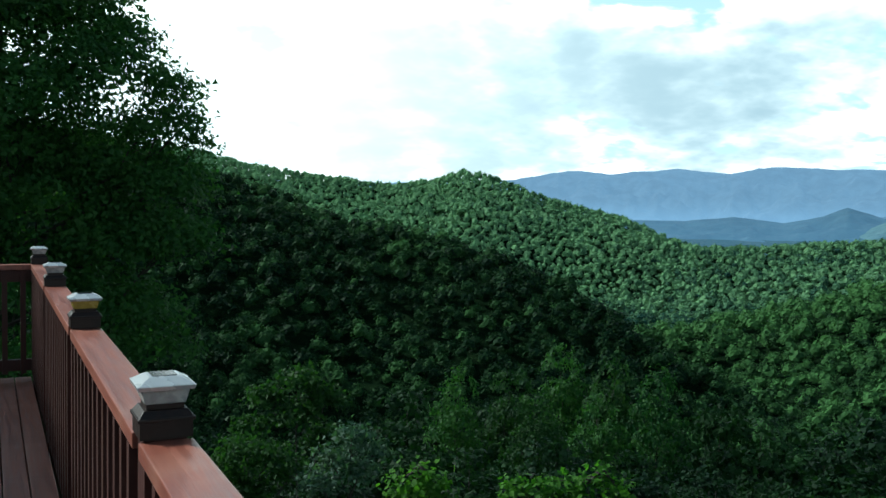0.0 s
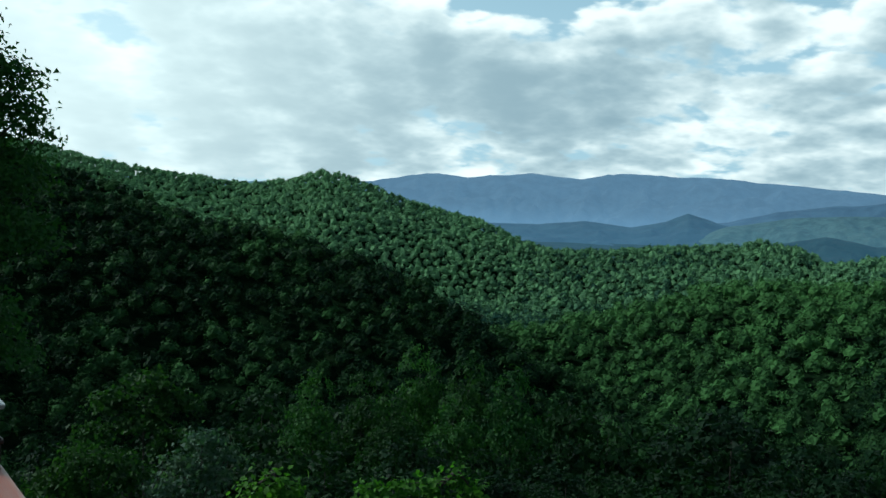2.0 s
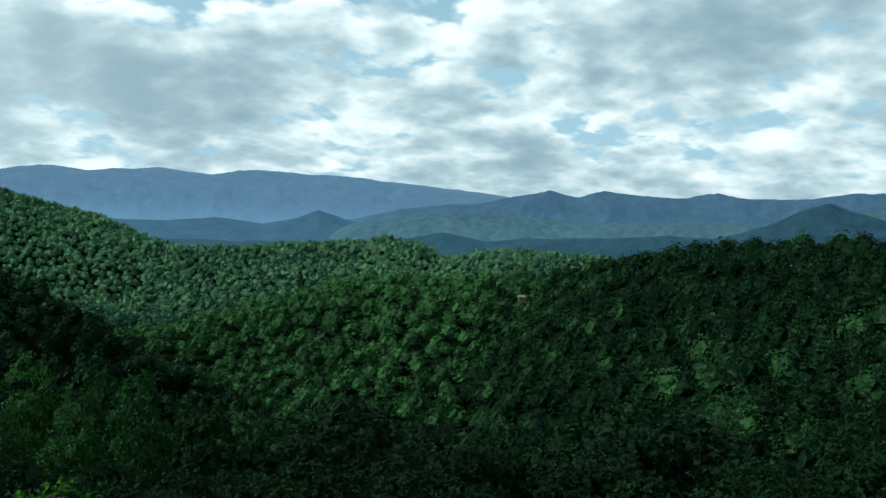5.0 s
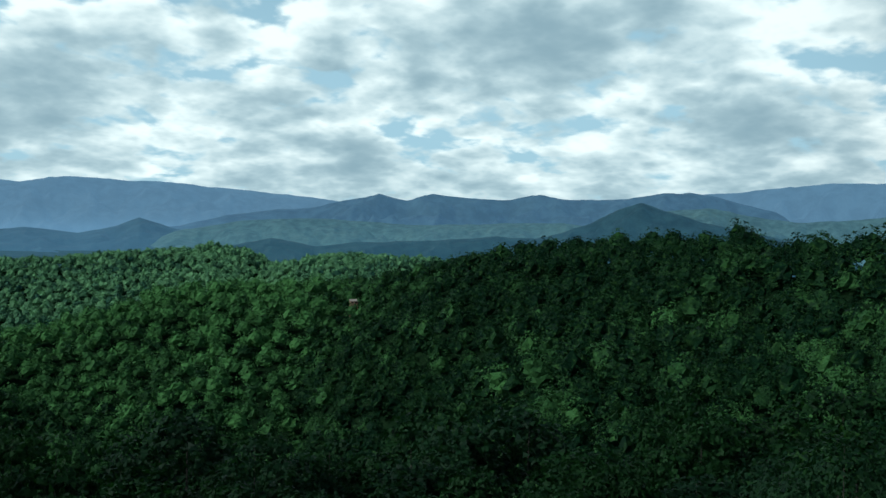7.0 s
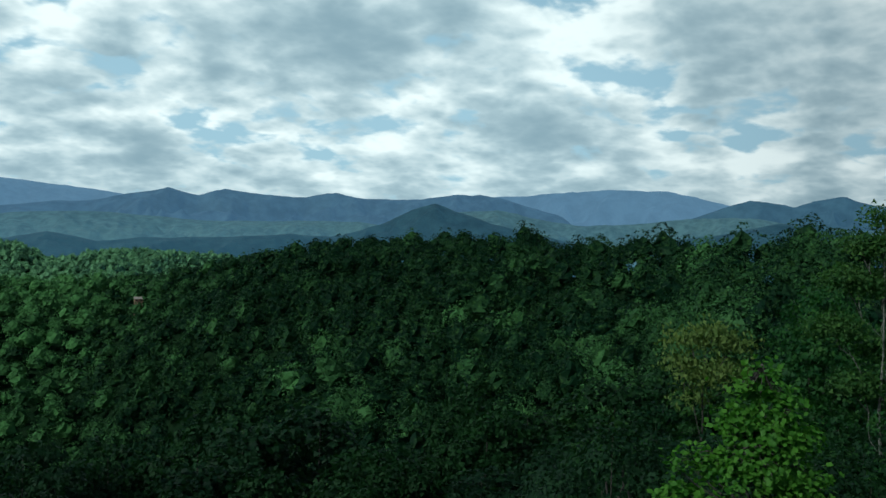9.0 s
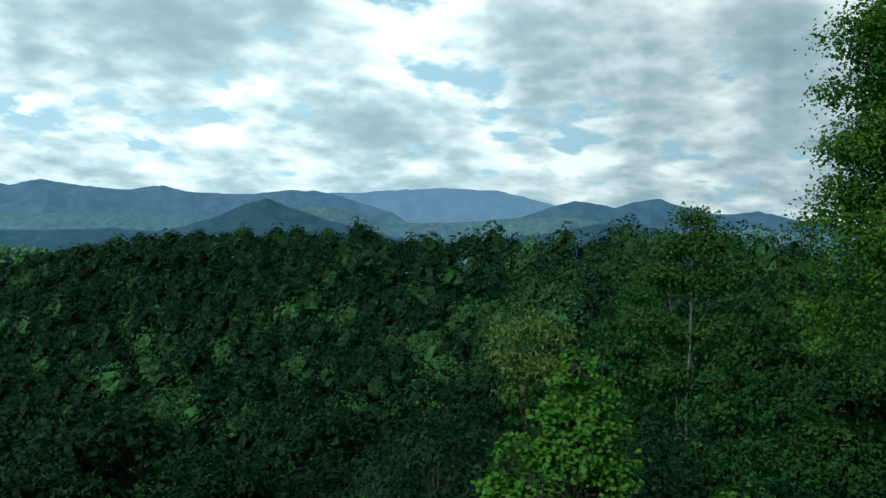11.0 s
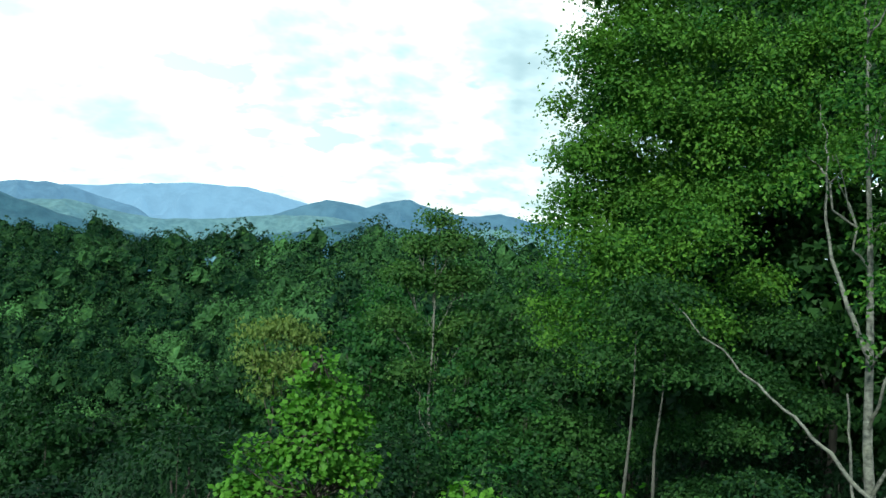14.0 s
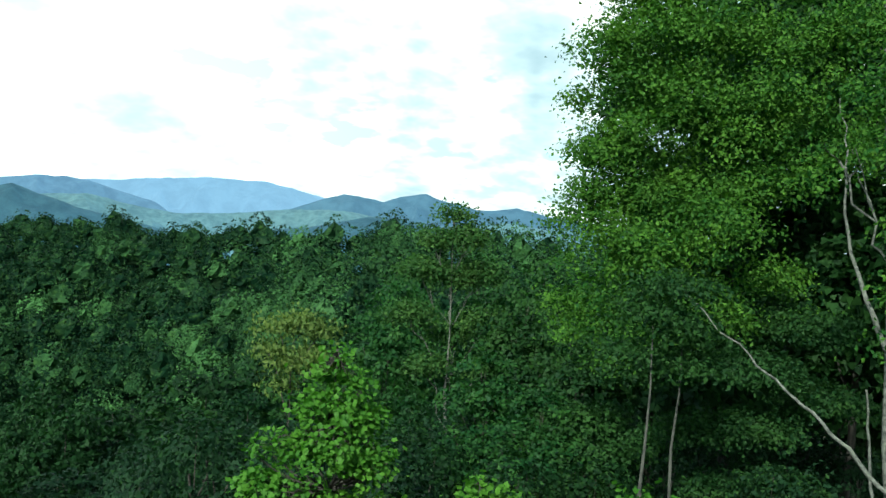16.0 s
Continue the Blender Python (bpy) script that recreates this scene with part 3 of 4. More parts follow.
def crown_proto(seed, leaves, size, width, tall, n, loose, rings, sides, shrink):
    """A domed crown of rounded clumps, its outline broken by leaf bunches."""
    r = np.random.default_rng(seed)
    lobes, out = billowed(r, n, width * r.uniform(0.9, 1.1), tall * r.uniform(0.85, 1.2), 8.8, 1.55 * width / math.sqrt(n))
    pts, way = dome_points(r, leaves, lobes, out)
    verts = leaf_tris(r, pts, way, size, loose)[0]
    mass, curve = inner_mass(lobes, 8.6, rings, sides, shrink)
    return np.concatenate([verts, mass]), np.concatenate([rounded(way, verts, 3, 0.82), curve])


LOD_FAR = [crown_proto(100 + i, 40, 1.0, 3.2, 3.6, 9, 0.35, 4, 7, 0.80) for i in range(6)]
LOD_MID = [crown_proto(120 + i, 120, 0.68, 3.2, 3.9, 13, 0.4, 5, 8, 0.74) for i in range(6)]
LOD_NEAR = [crown_proto(140 + i, 310, 0.46, 3.1, 4.4, 16, 0.4, 5, 8, 0.66) for i in range(6)]
LOD_CLOSE = [crown_proto(160 + i, 680, 0.335, 3.1, 4.8, 22, 0.45, 5, 8, 0.60) for i in range(6)]


def planted(r0, r1, az0, az1, gap, seed):
    """Uneven rows of places for trees in a ring of the land."""
    r = np.random.default_rng(seed)
    out = []
    d = r0
    while d < r1:
        a = np.arange(az0, az1, math.degrees(gap / d))
        a = a + r.uniform(-0.42, 0.42, len(a)) * math.degrees(gap / d)
        dd = d + r.uniform(-0.45, 0.45, len(a)) * gap
        out.append(np.stack([np.sin(np.radians(a)) * dd, np.cos(np.radians(a)) * dd], -1))
        d += gap * 0.88
    return np.concatenate(out)


def in_sight(xy, top, slack=0.8):
    """Which treetops stand out over the woods before them, as seen from the hilltop."""
    az, d = np.degrees(np.arctan2(xy[:, 0], xy[:, 1])), np.hypot(xy[:, 0], xy[:, 1])
    el = np.degrees(np.arctan2(top - EYE, d))
    rings = np.geomspace(25, 1100, 90)
    ok = np.ones(len(xy), bool)
    best = np.full(len(xy), -40.0)
    for ring in rings:
        before = ring < d * 0.96
        x, y = np.sin(np.radians(az)) * ring, np.cos(np.radians(az)) * ring
        lift = 9.0 if ring > 100 else 3.0
        best = np.where(before, np.maximum(best, np.degrees(np.arctan2(height(x, y) + lift - EYE, ring))), best)
    return el > best - slack


def wood(name, r0, r1, az0, az1, gap, protos, label, seed, scale=(0.72, 1.35), slack=0.3, leaf_mat=FOREST):
    xy = planted(r0, r1, az0, az1, gap, seed)
    z = height(xy[:, 0], xy[:, 1])
    open_ground = np.hypot(xy[:, 0] - CABIN[0], xy[:, 1] - CABIN[1]) > 4.5
    keep = in_sight(xy, z + 13, slack) & open_ground
    xy, z = xy[keep], z[keep]
    r = np.random.default_rng(seed + 1)
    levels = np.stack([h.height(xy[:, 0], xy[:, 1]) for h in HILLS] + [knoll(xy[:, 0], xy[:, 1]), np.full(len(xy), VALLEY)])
    # tone of each hill: sunlit ones lighter, cloud-shaded ones darker, painted in leaf colour
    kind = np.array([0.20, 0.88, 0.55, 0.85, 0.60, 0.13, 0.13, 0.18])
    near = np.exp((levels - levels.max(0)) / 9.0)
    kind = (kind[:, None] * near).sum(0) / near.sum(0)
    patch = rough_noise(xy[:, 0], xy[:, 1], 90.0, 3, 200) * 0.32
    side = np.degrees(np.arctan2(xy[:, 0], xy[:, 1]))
    # home ridge leaves are toned a little lighter towards the right
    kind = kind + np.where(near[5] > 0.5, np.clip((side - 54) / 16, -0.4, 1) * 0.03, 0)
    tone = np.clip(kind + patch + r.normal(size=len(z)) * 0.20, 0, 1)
    s = r.uniform(*scale, len(z)) * gap / 6.8
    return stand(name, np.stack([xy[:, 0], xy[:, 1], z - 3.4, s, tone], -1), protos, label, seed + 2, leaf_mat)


wood("far_woods", 560, 1010, -18, 46, 5.0, LOD_FAR, "dense deciduous woods on the farther hills", 200, leaf_mat=HAZED_FOREST)
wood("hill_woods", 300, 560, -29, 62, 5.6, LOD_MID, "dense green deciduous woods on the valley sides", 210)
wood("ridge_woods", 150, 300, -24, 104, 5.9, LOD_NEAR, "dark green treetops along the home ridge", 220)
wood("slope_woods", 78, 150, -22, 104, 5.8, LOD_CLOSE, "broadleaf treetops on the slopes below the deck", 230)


def clumped(r, lobes, twigs, per, spread, flat=0.8, fill=0.45):
    """Leaf places in small bunches at twig ends, with the twig ends."""
    ends, way = crown_points(r, twigs, lobes, 0, 0, fill, flat)
    pts = np.repeat(ends, per, 0) + r.normal(size=(twigs * per, 3)) * spread * np.array([1, 1, 0.8 * flat])
    return pts, np.repeat(way, per, 0), ends


def bent(r, a, b, n=6, sag=0.12):
    """A crooked path from a to b."""
    a, b = np.asarray(a, float), np.asarray(b, float)
    t = np.linspace(0, 1, n)[:, None]
    wob = r.normal(size=(n, 3)) * sag * np.linalg.norm(b - a) * 0.35 * np.sin(np.pi * t)
    rise = np.array([0, 0, 1.0]) * np.sin(np.pi * t) * np.linalg.norm(b - a) * 0.08
    return a + (b - a) * t + wob - rise


def tree(name, lobes, height_m, leaf_mat, bark, twigs, per, size, label, seed, girth=0.12, lean=(0, 0), spread=0.28, droop=0.0, limbs=True, twig_lines=0, leaf_label="", flat=0.8, quads=False, limb_share=0.42, limb_low=0.0, limb_count=99, loose=0.65, fill=0.45):
    """A broadleaf tree at the origin: crooked tapered trunk, limbs to each lobe of the crown, leaves in bunches at the twig ends."""
    r = np.random.default_rng(seed)
    lobes = np.asarray(lobes, float)
    top = np.array([lean[0], lean[1], height_m])
    path = bent(r, (0, 0, -0.4), top, 9, 0.018)
    radii = girth * (1 - 0.9 * np.linspace(0, 1, 9) ** 0.9)
    radii[0] *= 1.35
    root = tagged(new(name), label, "tree")
    part("trunk", mesh_of("trunk", *tube_arrays(path, radii, 9), bark, True), None, root)
    pts, way, ends = clumped(r, lobes, twigs, per, spread, flat, fill)
    if limbs:
        for lobe in [q for q in lobes if q[2] > limb_low * height_m][:limb_count]:
            at = np.clip((lobe[2] - 0.28 * np.hypot(*(lobe[:2] - top[:2] * lobe[2] / height_m)) - 0.6) / height_m, 0.12, 0.93)
            k = at * 8
            i = min(int(k), 7)
            start = path[i] + (path[i + 1] - path[i]) * (k - i)
            line = bent(r, start, lobe[:3], 7, 0.14)
            thick = np.interp(k, range(9), radii) * limb_share
            verts, faces = tube_arrays(line, np.linspace(thick, 0.02, 7), 6)
            near = ends[np.argsort(np.linalg.norm(ends - lobe[:3], axis=1))[:twig_lines]] if twig_lines else []
            vs, fs = [verts], [faces]
            for e in near:
                v, f = tube_arrays(bent(r, line[r.integers(3, 7)], e, 4, 0.15), np.linspace(0.016, 0.005, 4), 4, sum(len(q) for q in vs))
                vs.append(v), fs.append(f)
            part("limb", mesh_of("limb", np.concatenate(vs), np.concatenate(fs), bark, True), None, root)
    verts, faces = leaf_quads(r, pts, way, size, droop) if quads or droop else leaf_tris(r, pts, way, size, loose)
    bunch = np.repeat(np.clip(r.normal(0.5, 0.28, twigs), 0, 1), per * (len(verts) // len(pts)))
    part("crown", mesh_of("crown", verts, faces, leaf_mat, tone=bunch, normals=rounded(way, verts, len(verts) // len(pts), 0.75)), None, root, leaf_label)
    return root


def at(az, dist, sink=0.2):
    x, y = math.sin(radians(az)) * dist, math.cos(radians(az)) * dist
    return x, y, float(height(np.array([x]), np.array([y]))[0]) - sink


def lobe_set(seed, n, width, low, high, size):
    return random_lobes(np.random.default_rng(seed), n, width, low, high, size)


def dome_lobes(seed, width, low, high, size, n=34):
    """Rounded lobes over a full crown, widest below the middle."""
    lobes, out = billowed(np.random.default_rng(seed), n, width, (high - low) * 0.55, low + (high - low) * 0.48, size)
    lobes[:, :2] *= np.interp(lobes[:, 2], [low, low + (high - low) * 0.4, high], [0.9, 1.1, 0.8])[:, None]
    return lobes


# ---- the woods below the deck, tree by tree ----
# a duller oak, its colour also darkened for cloud shade
OAK_B = leafage("cloud_dulled_oak_leaves", (0.003, 0.013, 0.006), (0.012, 0.035, 0.014), 0.08, 0.3, bunched=True)
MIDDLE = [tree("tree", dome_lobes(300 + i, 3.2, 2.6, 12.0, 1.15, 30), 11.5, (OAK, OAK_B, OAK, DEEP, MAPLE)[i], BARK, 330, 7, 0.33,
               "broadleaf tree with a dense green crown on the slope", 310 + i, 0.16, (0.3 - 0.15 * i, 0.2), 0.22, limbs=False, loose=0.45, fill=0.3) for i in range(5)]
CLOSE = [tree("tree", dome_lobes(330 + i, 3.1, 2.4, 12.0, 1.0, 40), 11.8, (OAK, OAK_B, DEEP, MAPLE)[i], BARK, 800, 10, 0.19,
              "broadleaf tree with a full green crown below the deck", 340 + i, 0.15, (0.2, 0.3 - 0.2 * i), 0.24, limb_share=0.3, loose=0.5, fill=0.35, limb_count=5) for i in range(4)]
for group in (MIDDLE, CLOSE):
    for ob in group:
        tagged(ob, group="trees on the slope below")


def tallest(az, d):
    """How high, as an angle from the deck, the slope's trees may reach."""
    a = [-40, -20, 15, 40, 60, 75, 90, 130]
    near = np.interp(az, a, [-15, -20, -20, -20, -19, -16, -9, -5])
    mid = np.interp(az, a, [-9, -15.5, -15, -15, -13.5, -10, -2, 1])
    far = np.interp(az, a, [-6, -11, -11, -10.5, -7.5, -4, 0.3, 1])
    return np.interp(d, [30, 55, 85], [near, mid, far])


SPECIAL = [(-25, 21), (98, 17), (107, 18), (75.8, 13), (72, 32), (81.3, 31), (-9, 36), (93.4, 28), (95.2, 30), (88, 25)]


def plant_slope():
    r = np.random.default_rng(5)
    used = set()
    for lo, hi, gap, kinds in ((22, 46, 5.6, CLOSE), (46, 80, 5.8, MIDDLE)):
        xy = planted(lo, hi, -30, 112, gap, 400 + lo)
        for x, y in xy:
            az, d = math.degrees(math.atan2(x, y)), math.hypot(x, y)
            if any(math.hypot(x - math.sin(radians(a)) * q, y - math.cos(radians(a)) * q) < 3.6 for a, q in SPECIAL) or (84 < az and d < 24):
                continue
            if 66 < az < 84 and d < 30:
                continue
            z = float(height(np.array([x]), np.array([y]))[0]) - 0.2
            el = tallest(az, d) + r.normal() * 1.4 - 0.4
            s = (EYE + d * math.tan(radians(el)) - z) / 13.2
            if s < 0.36 or el < -18.6:
                continue
            s = min(s, 1.5)
            wide = min(max(s, 0.85), 1.25) * r.uniform(0.85, 1.2)
            # oaks with the most painted-in shade stand left, less dark trees right
            k = int(r.integers(0, len(kinds) - 2)) if az + r.normal() * 4 < 66 else len(kinds) - 1 - int(r.integers(0, 2))
            m = Matrix.Translation((x, y, z)) @ Matrix.Rotation(r.uniform(0, 6.28), 4, "Z") @ Matrix.Diagonal((wide, wide, s, 1))
            if kinds[k] in used:
                ob = copy_thing(kinds[k], m)
                ob.scale = m.to_scale()
            else:
                used.add(kinds[k])
                kinds[k].matrix_basis = m


plant_slope()


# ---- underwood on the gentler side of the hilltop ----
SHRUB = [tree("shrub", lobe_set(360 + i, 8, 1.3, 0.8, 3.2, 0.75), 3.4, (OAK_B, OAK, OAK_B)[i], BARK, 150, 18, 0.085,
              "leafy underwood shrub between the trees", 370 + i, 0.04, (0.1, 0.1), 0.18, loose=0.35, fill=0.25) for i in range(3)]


def plant_shrubs():
    r = np.random.default_rng(15)
    used = set()
    for lo, hi, az0, az1, gap in ((13.5, 30, 79, 112, 3.4), (30, 46, 68, 98, 4.6), (19, 30, 66, 79, 3.6)):
        for x, y in planted(lo, hi, az0, az1, gap, 430 + int(lo + az0)):
            az, d = math.degrees(math.atan2(x, y)), math.hypot(x, y)
            z = float(height(np.array([x]), np.array([y]))[0]) - 0.1
            el = np.interp(d, [13, 20, 30, 50], [-15.5, -11.5, -8.5, -5.5]) + r.normal() * 0.9 + (2.2 if az > 96 else 0)
            s = (EYE + d * math.tan(radians(el)) - z) / 3.9
            if s < 0.3:
                continue
            s = min(s, 1.7)
            wide = min(max(s, 0.8), 1.3)
            k = int(r.integers(0, 3))
            m = Matrix.Translation((x, y, z)) @ Matrix.Rotation(r.uniform(0, 6.28), 4, "Z") @ Matrix.Diagonal((wide, wide, s, 1))
            if SHRUB[k] in used:
                copy_thing(SHRUB[k], m).scale = m.to_scale()
            else:
                used.add(SHRUB[k])
                SHRUB[k].matrix_basis = m


plant_shrubs()


# ---- lighter young trees on the gentle side ----
YOUNG = [tree("young_tree", dome_lobes(390 + i, 2.2, 2.2, 11.8, 1.25), 11.8, (MIDGREEN, MAPLE)[i], BARK, 620, 12, 0.20,
              "young broadleaf tree with light green layered leaves", 395 + i, 0.07, (0.2, 0.1), 0.2, limb_share=0.3, loose=0.45, flat=0.8, fill=0.3) for i in range(2)]
for k, (az, d, el, wide) in enumerate([(83.6, 35, -0.6, 0.75), (86.6, 30, -1.2, 0.7), (77.8, 37, -2.2, 0.75), (89.2, 25, -3.2, 0.6), (84.4, 24, -6.0, 0.55), (79.6, 24, -10.6, 0.45), (87.6, 20, -8.2, 0.5), (91.2, 19.5, -8.8, 0.45),
                                       (79.2, 44, -1.4, 0.8), (87.0, 40, 0.4, 0.85), (1.0, 66, -10.3, 0.9), (4.3, 70, -9.8, 1.0), (7.9, 72, -8.6, 1.05), (11.0, 70, -8.9, 1.0), (13.6, 66, -9.7, 0.9), (6.0, 60, -11.2, 0.85), (10.2, 58, -11.6, 0.85)]):
    x, y, z = at(az, d)
    s = (EYE + d * math.tan(radians(el)) - z) / 13.2
    m = Matrix.Translation((x, y, z)) @ Matrix.Rotation(k * 1.7, 4, "Z") @ Matrix.Diagonal((wide, wide, s, 1))
    if k < 2:
        YOUNG[k].matrix_basis = m
    else:
        copy_thing(YOUNG[k % 2], m).scale = m.to_scale()


# ---- single trees that stand out ----
def placed(ob, az, dist, turn=0.0, sink=0.2):
    ob.matrix_basis = Matrix.Translation(at(az, dist, sink)) @ Matrix.Rotation(radians(turn), 4, "Z")
    return ob


def spread_lobes(az, dist, rows):
    """Lobes given by azimuth, elevation, a shift away from the deck and a radius, about a tree's foot."""
    fx, fy, fz = at(az, dist)
    out = []
    for a, e, deep, size in rows:
        d = dist + deep
        out.append((math.sin(radians(a)) * d - fx, math.cos(radians(a)) * d - fy, EYE + d * math.tan(radians(e)) - fz, size))
    return out


# the dark oak beside the deck
rows = [(-17.5, 3.5, 0, 1.0), (-16.4, 5.8, 0.3, 0.75), (-19.9, 8.6, 0, 1.0), (-21.4, 11.2, 0.4, 1.0), (-23.6, 13.5, 0, 1.3), (-21, 6.5, -0.6, 1.5), (-24, 9.5, 0.8, 1.7), (-25, 4.5, -0.8, 1.8),
        (-17.3, 0.2, 0, 1.2), (-17.0, -3.0, -0.4, 1.2), (-20.5, 1.2, 0.8, 1.7), (-20, -3.6, 0, 1.6), (-24, -1, 0.5, 2.0), (-25, -6, 0, 1.9), (-20, -7.5, -0.5, 1.4), (-28, 2, 0, 2.2), (-28, 9, 0, 2.2), (-26, 15, 0, 2.0),
        (-31, 5, 0, 2.2), (-31, -3, 0, 2.2), (-18.2, -9.6, -0.4, 1.1), (-24, -11, -0.5, 1.6), (-30, 13, 0, 2.2), (-15.6, 4.6, 0, 0.35), (-15.2, 3.0, 0.2, 0.35)]
lob = spread_lobes(-26, 21, rows)
placed(tree("oak_tree", lob, lob[17][2], SHADE, BARK, 8800, 12, 0.108, "tall dark oak with dense leaves beside the deck, sky showing through", 500, 0.30, spread=0.21, twig_lines=4, flat=0.8, limb_share=0.3), -26, 21)

# the bright maple on the other side
rows = [(89.6, 5.6, 0, 0.35), (89.4, 8.6, 0, 0.4), (91.0, 12.5, 0, 0.55), (90.6, 10.6, 0.4, 0.5), (92.2, 15, 0, 0.7), (88.2, 1.4, 0, 0.35), (89.8, 3.4, 0, 0.45), (89.2, -1.0, 0, 0.5), (91.0, 1.0, -0.4, 0.7), (92, 4.6, 0.2, 0.7), (93.4, 6.8, 0, 0.8), (91.8, 7.4, 0.4, 0.6), (92.6, 2.6, 0.3, 0.8), (91.2, 6.0, 0.5, 0.6), (96, 10.5, 0.2, 1.0), (98.5, 6, 0.2, 1.1), (91, 5.5, 0.3, 1.1), (92.5, 9.5, 0, 1.2),
        (93.5, 13.5, 0.2, 1.2), (90.5, -3.2, 0, 0.8), (93, -1.2, -0.5, 1.1), (94, 3.5, 0.5, 1.3), (96, 8, 0.3, 1.3), (97, 13, 0.2, 1.4), (96.5, 0, -0.4, 1.2), (93.5, -5, 0, 0.8), (97.5, -4, 0, 1.1), (100, 4, 0.6, 1.4), (101, 10, 0.3, 1.4), (101, -1.5, 0.8, 0.8),
        (95, 17, 0, 1.3), (101, 16, 0, 1.4), (106, 13, 0.6, 1.3), (106, 6, 1.2, 1.3)]
split = np.random.default_rng(77)
rows = [(a + split.normal() * s * 1.5, e + split.normal() * s * 1.2, deep + split.normal() * 0.3, s * 0.72) for a, e, deep, s in rows for _ in range(3)] + [(a, e, deep, s * 0.8) for a, e, deep, s in rows]
lob = spread_lobes(114, 19, rows)
placed(tree("maple_tree", lob, 14.0, BROAD, GREY, 2700, 34, 0.078, "large leafy maple with bright green layered foliage", 510, 0.09, spread=0.20, twig_lines=0, flat=0.85, limbs=False, quads=True, fill=0.6), 114, 19)

# underwood in its shade, which is also put into the darker leaf colour
rows = [(92, -7.5, 0.6, 0.8), (95.5, -6.5, 0.8, 0.9), (99, -6.5, 0.2, 0.9), (97.5, -10.5, 0, 0.8), (100.5, -10.0, 0, 0.8), (104, -8, 0.6, 0.8), (90.5, -10.5, 1.2, 0.7), (94, -11.5, 0.8, 0.6), (102, -13, -0.4, 0.7), (98.4, -13.6, -0.4, 0.6), (101, -6.8, -0.4, 0.7), (103.2, -4, 0.4, 0.8)]
lob = spread_lobes(100, 19, rows)
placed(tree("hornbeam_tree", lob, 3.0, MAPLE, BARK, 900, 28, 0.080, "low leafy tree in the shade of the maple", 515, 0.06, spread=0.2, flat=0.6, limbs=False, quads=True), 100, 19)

# the pale forked birch
rows = [(104, 6, 0.5, 0.6), (107, 9, 0.5, 0.7), (110, 8, 0, 1.0), (110, 2, -0.5, 0.9), (108.5, -1, -0.8, 0.45), (110, -5, -0.5, 0.5), (106, 14, 0.5, 1.0), (108.2, -1.5, -1.6, 0.45), (106.8, -4.4, -1.6, 0.32), (107.6, 6, -1.2, 0.55), (105.4, 9, -1.0, 0.55), (107.4, 12, -1.2, 0.6), (103.4, 4.5, -0.8, 0.4)]
lob = spread_lobes(108.9, 15, rows)
birch = tree("birch_tree", lob, lob[6][2], BROAD, PALE, 430, 12, 0.075, "pale-barked forked birch with sparse green leaves", 520, 0.135, lob[6][:2], spread=0.2, twig_lines=4, quads=True, limb_count=7)
placed(birch, 108.9, 15)


def bough(owner, foot_az, foot_d, route, r0, r1, seed, mat=PALE):
    """A pale limb through places given by azimuth, elevation and distance."""
    fx, fy, fz = at(foot_az, foot_d)
    pts = [(math.sin(radians(a)) * d - fx, math.cos(radians(a)) * d - fy, EYE + d * math.tan(radians(e)) - fz) for a, e, d in route]
    r = np.random.default_rng(seed)
    path = np.concatenate([bent(r, p, q, 5, 0.06)[:-1] for p, q in zip(pts, pts[1:])] + [[pts[-1]]])
    part("limb", mesh_of("limb", *tube_arrays(path, np.linspace(r0, r1, len(path)), 8), mat, True), None, owner)


bough(birch, 108.9, 15, [(107.7, -12.0, 15.0), (105.6, -9.9, 15.0), (103.6, -8.2, 15.2), (101.5, -6.6, 15.4), (99.4, -4.8, 15.7), (97.2, -3.0, 16.0), (95.8, -1.6, 16.2)], 0.036, 0.004, 1)
bough(birch, 108.9, 15, [(107.3, -4.6, 15.0), (106.4, -2.7, 15.0), (105.5, -0.5, 15.1), (104.5, 3.0, 15.3), (104.4, 6.6, 15.5), (103.8, 9.5, 15.7)], 0.046, 0.005, 2)
bough(birch, 108.9, 15, [(108.1, -12.2, 15), (110.6, -9.5, 15), (113, -6.5, 15)], 0.036, 0.02, 3)
bough(birch, 108.9, 15, [(106.9, -12.8, 15.8), (106.6, -10.1, 15.9), (106.2, -6.6, 16.0)], 0.026, 0.016, 4)

# taller trees behind the maple
for az, d, seed in ((94.5, 27, 558), (98.5, 24, 559), (102, 26, 560), (105.5, 23, 561), (109.5, 25, 562), (113, 22, 563)):
    jit = np.random.default_rng(seed)
    rows = [(az + jit.normal() * 1.6, e + jit.normal() * 0.8, jit.normal() * 0.6, 1.5) for e in np.arange(-9, 19, 2.2)]
    lob = spread_lobes(az, d, rows)
    placed(tree("forest_tree", lob, lob[-2][2], MAPLE, BARK, 900, 15, 0.22, "tall leafy forest tree crowding behind the maple", seed, 0.15, spread=0.3, limb_share=0.3), az, d)

# the slender pale tree with a thin crown
rows = [(a + 0.9, e, q, s) for a, e, q, s in ((80.5, 1.4, 0, 0.45), (79.5, -0.2, 0.3, 0.6), (81.6, 0, -0.3, 0.6), (78.7, -2.2, 0, 0.7), (82.6, -2.2, 0.4, 0.7), (80.6, -2.4, 0.5, 0.8), (78.2, -5, -0.4, 0.7), (83, -5, 0, 0.7), (81, -6, 0.8, 0.7), (79.6, -8.0, 0, 0.6), (82.8, -8, 0, 0.6))]
lob = spread_lobes(82.2, 31, rows)
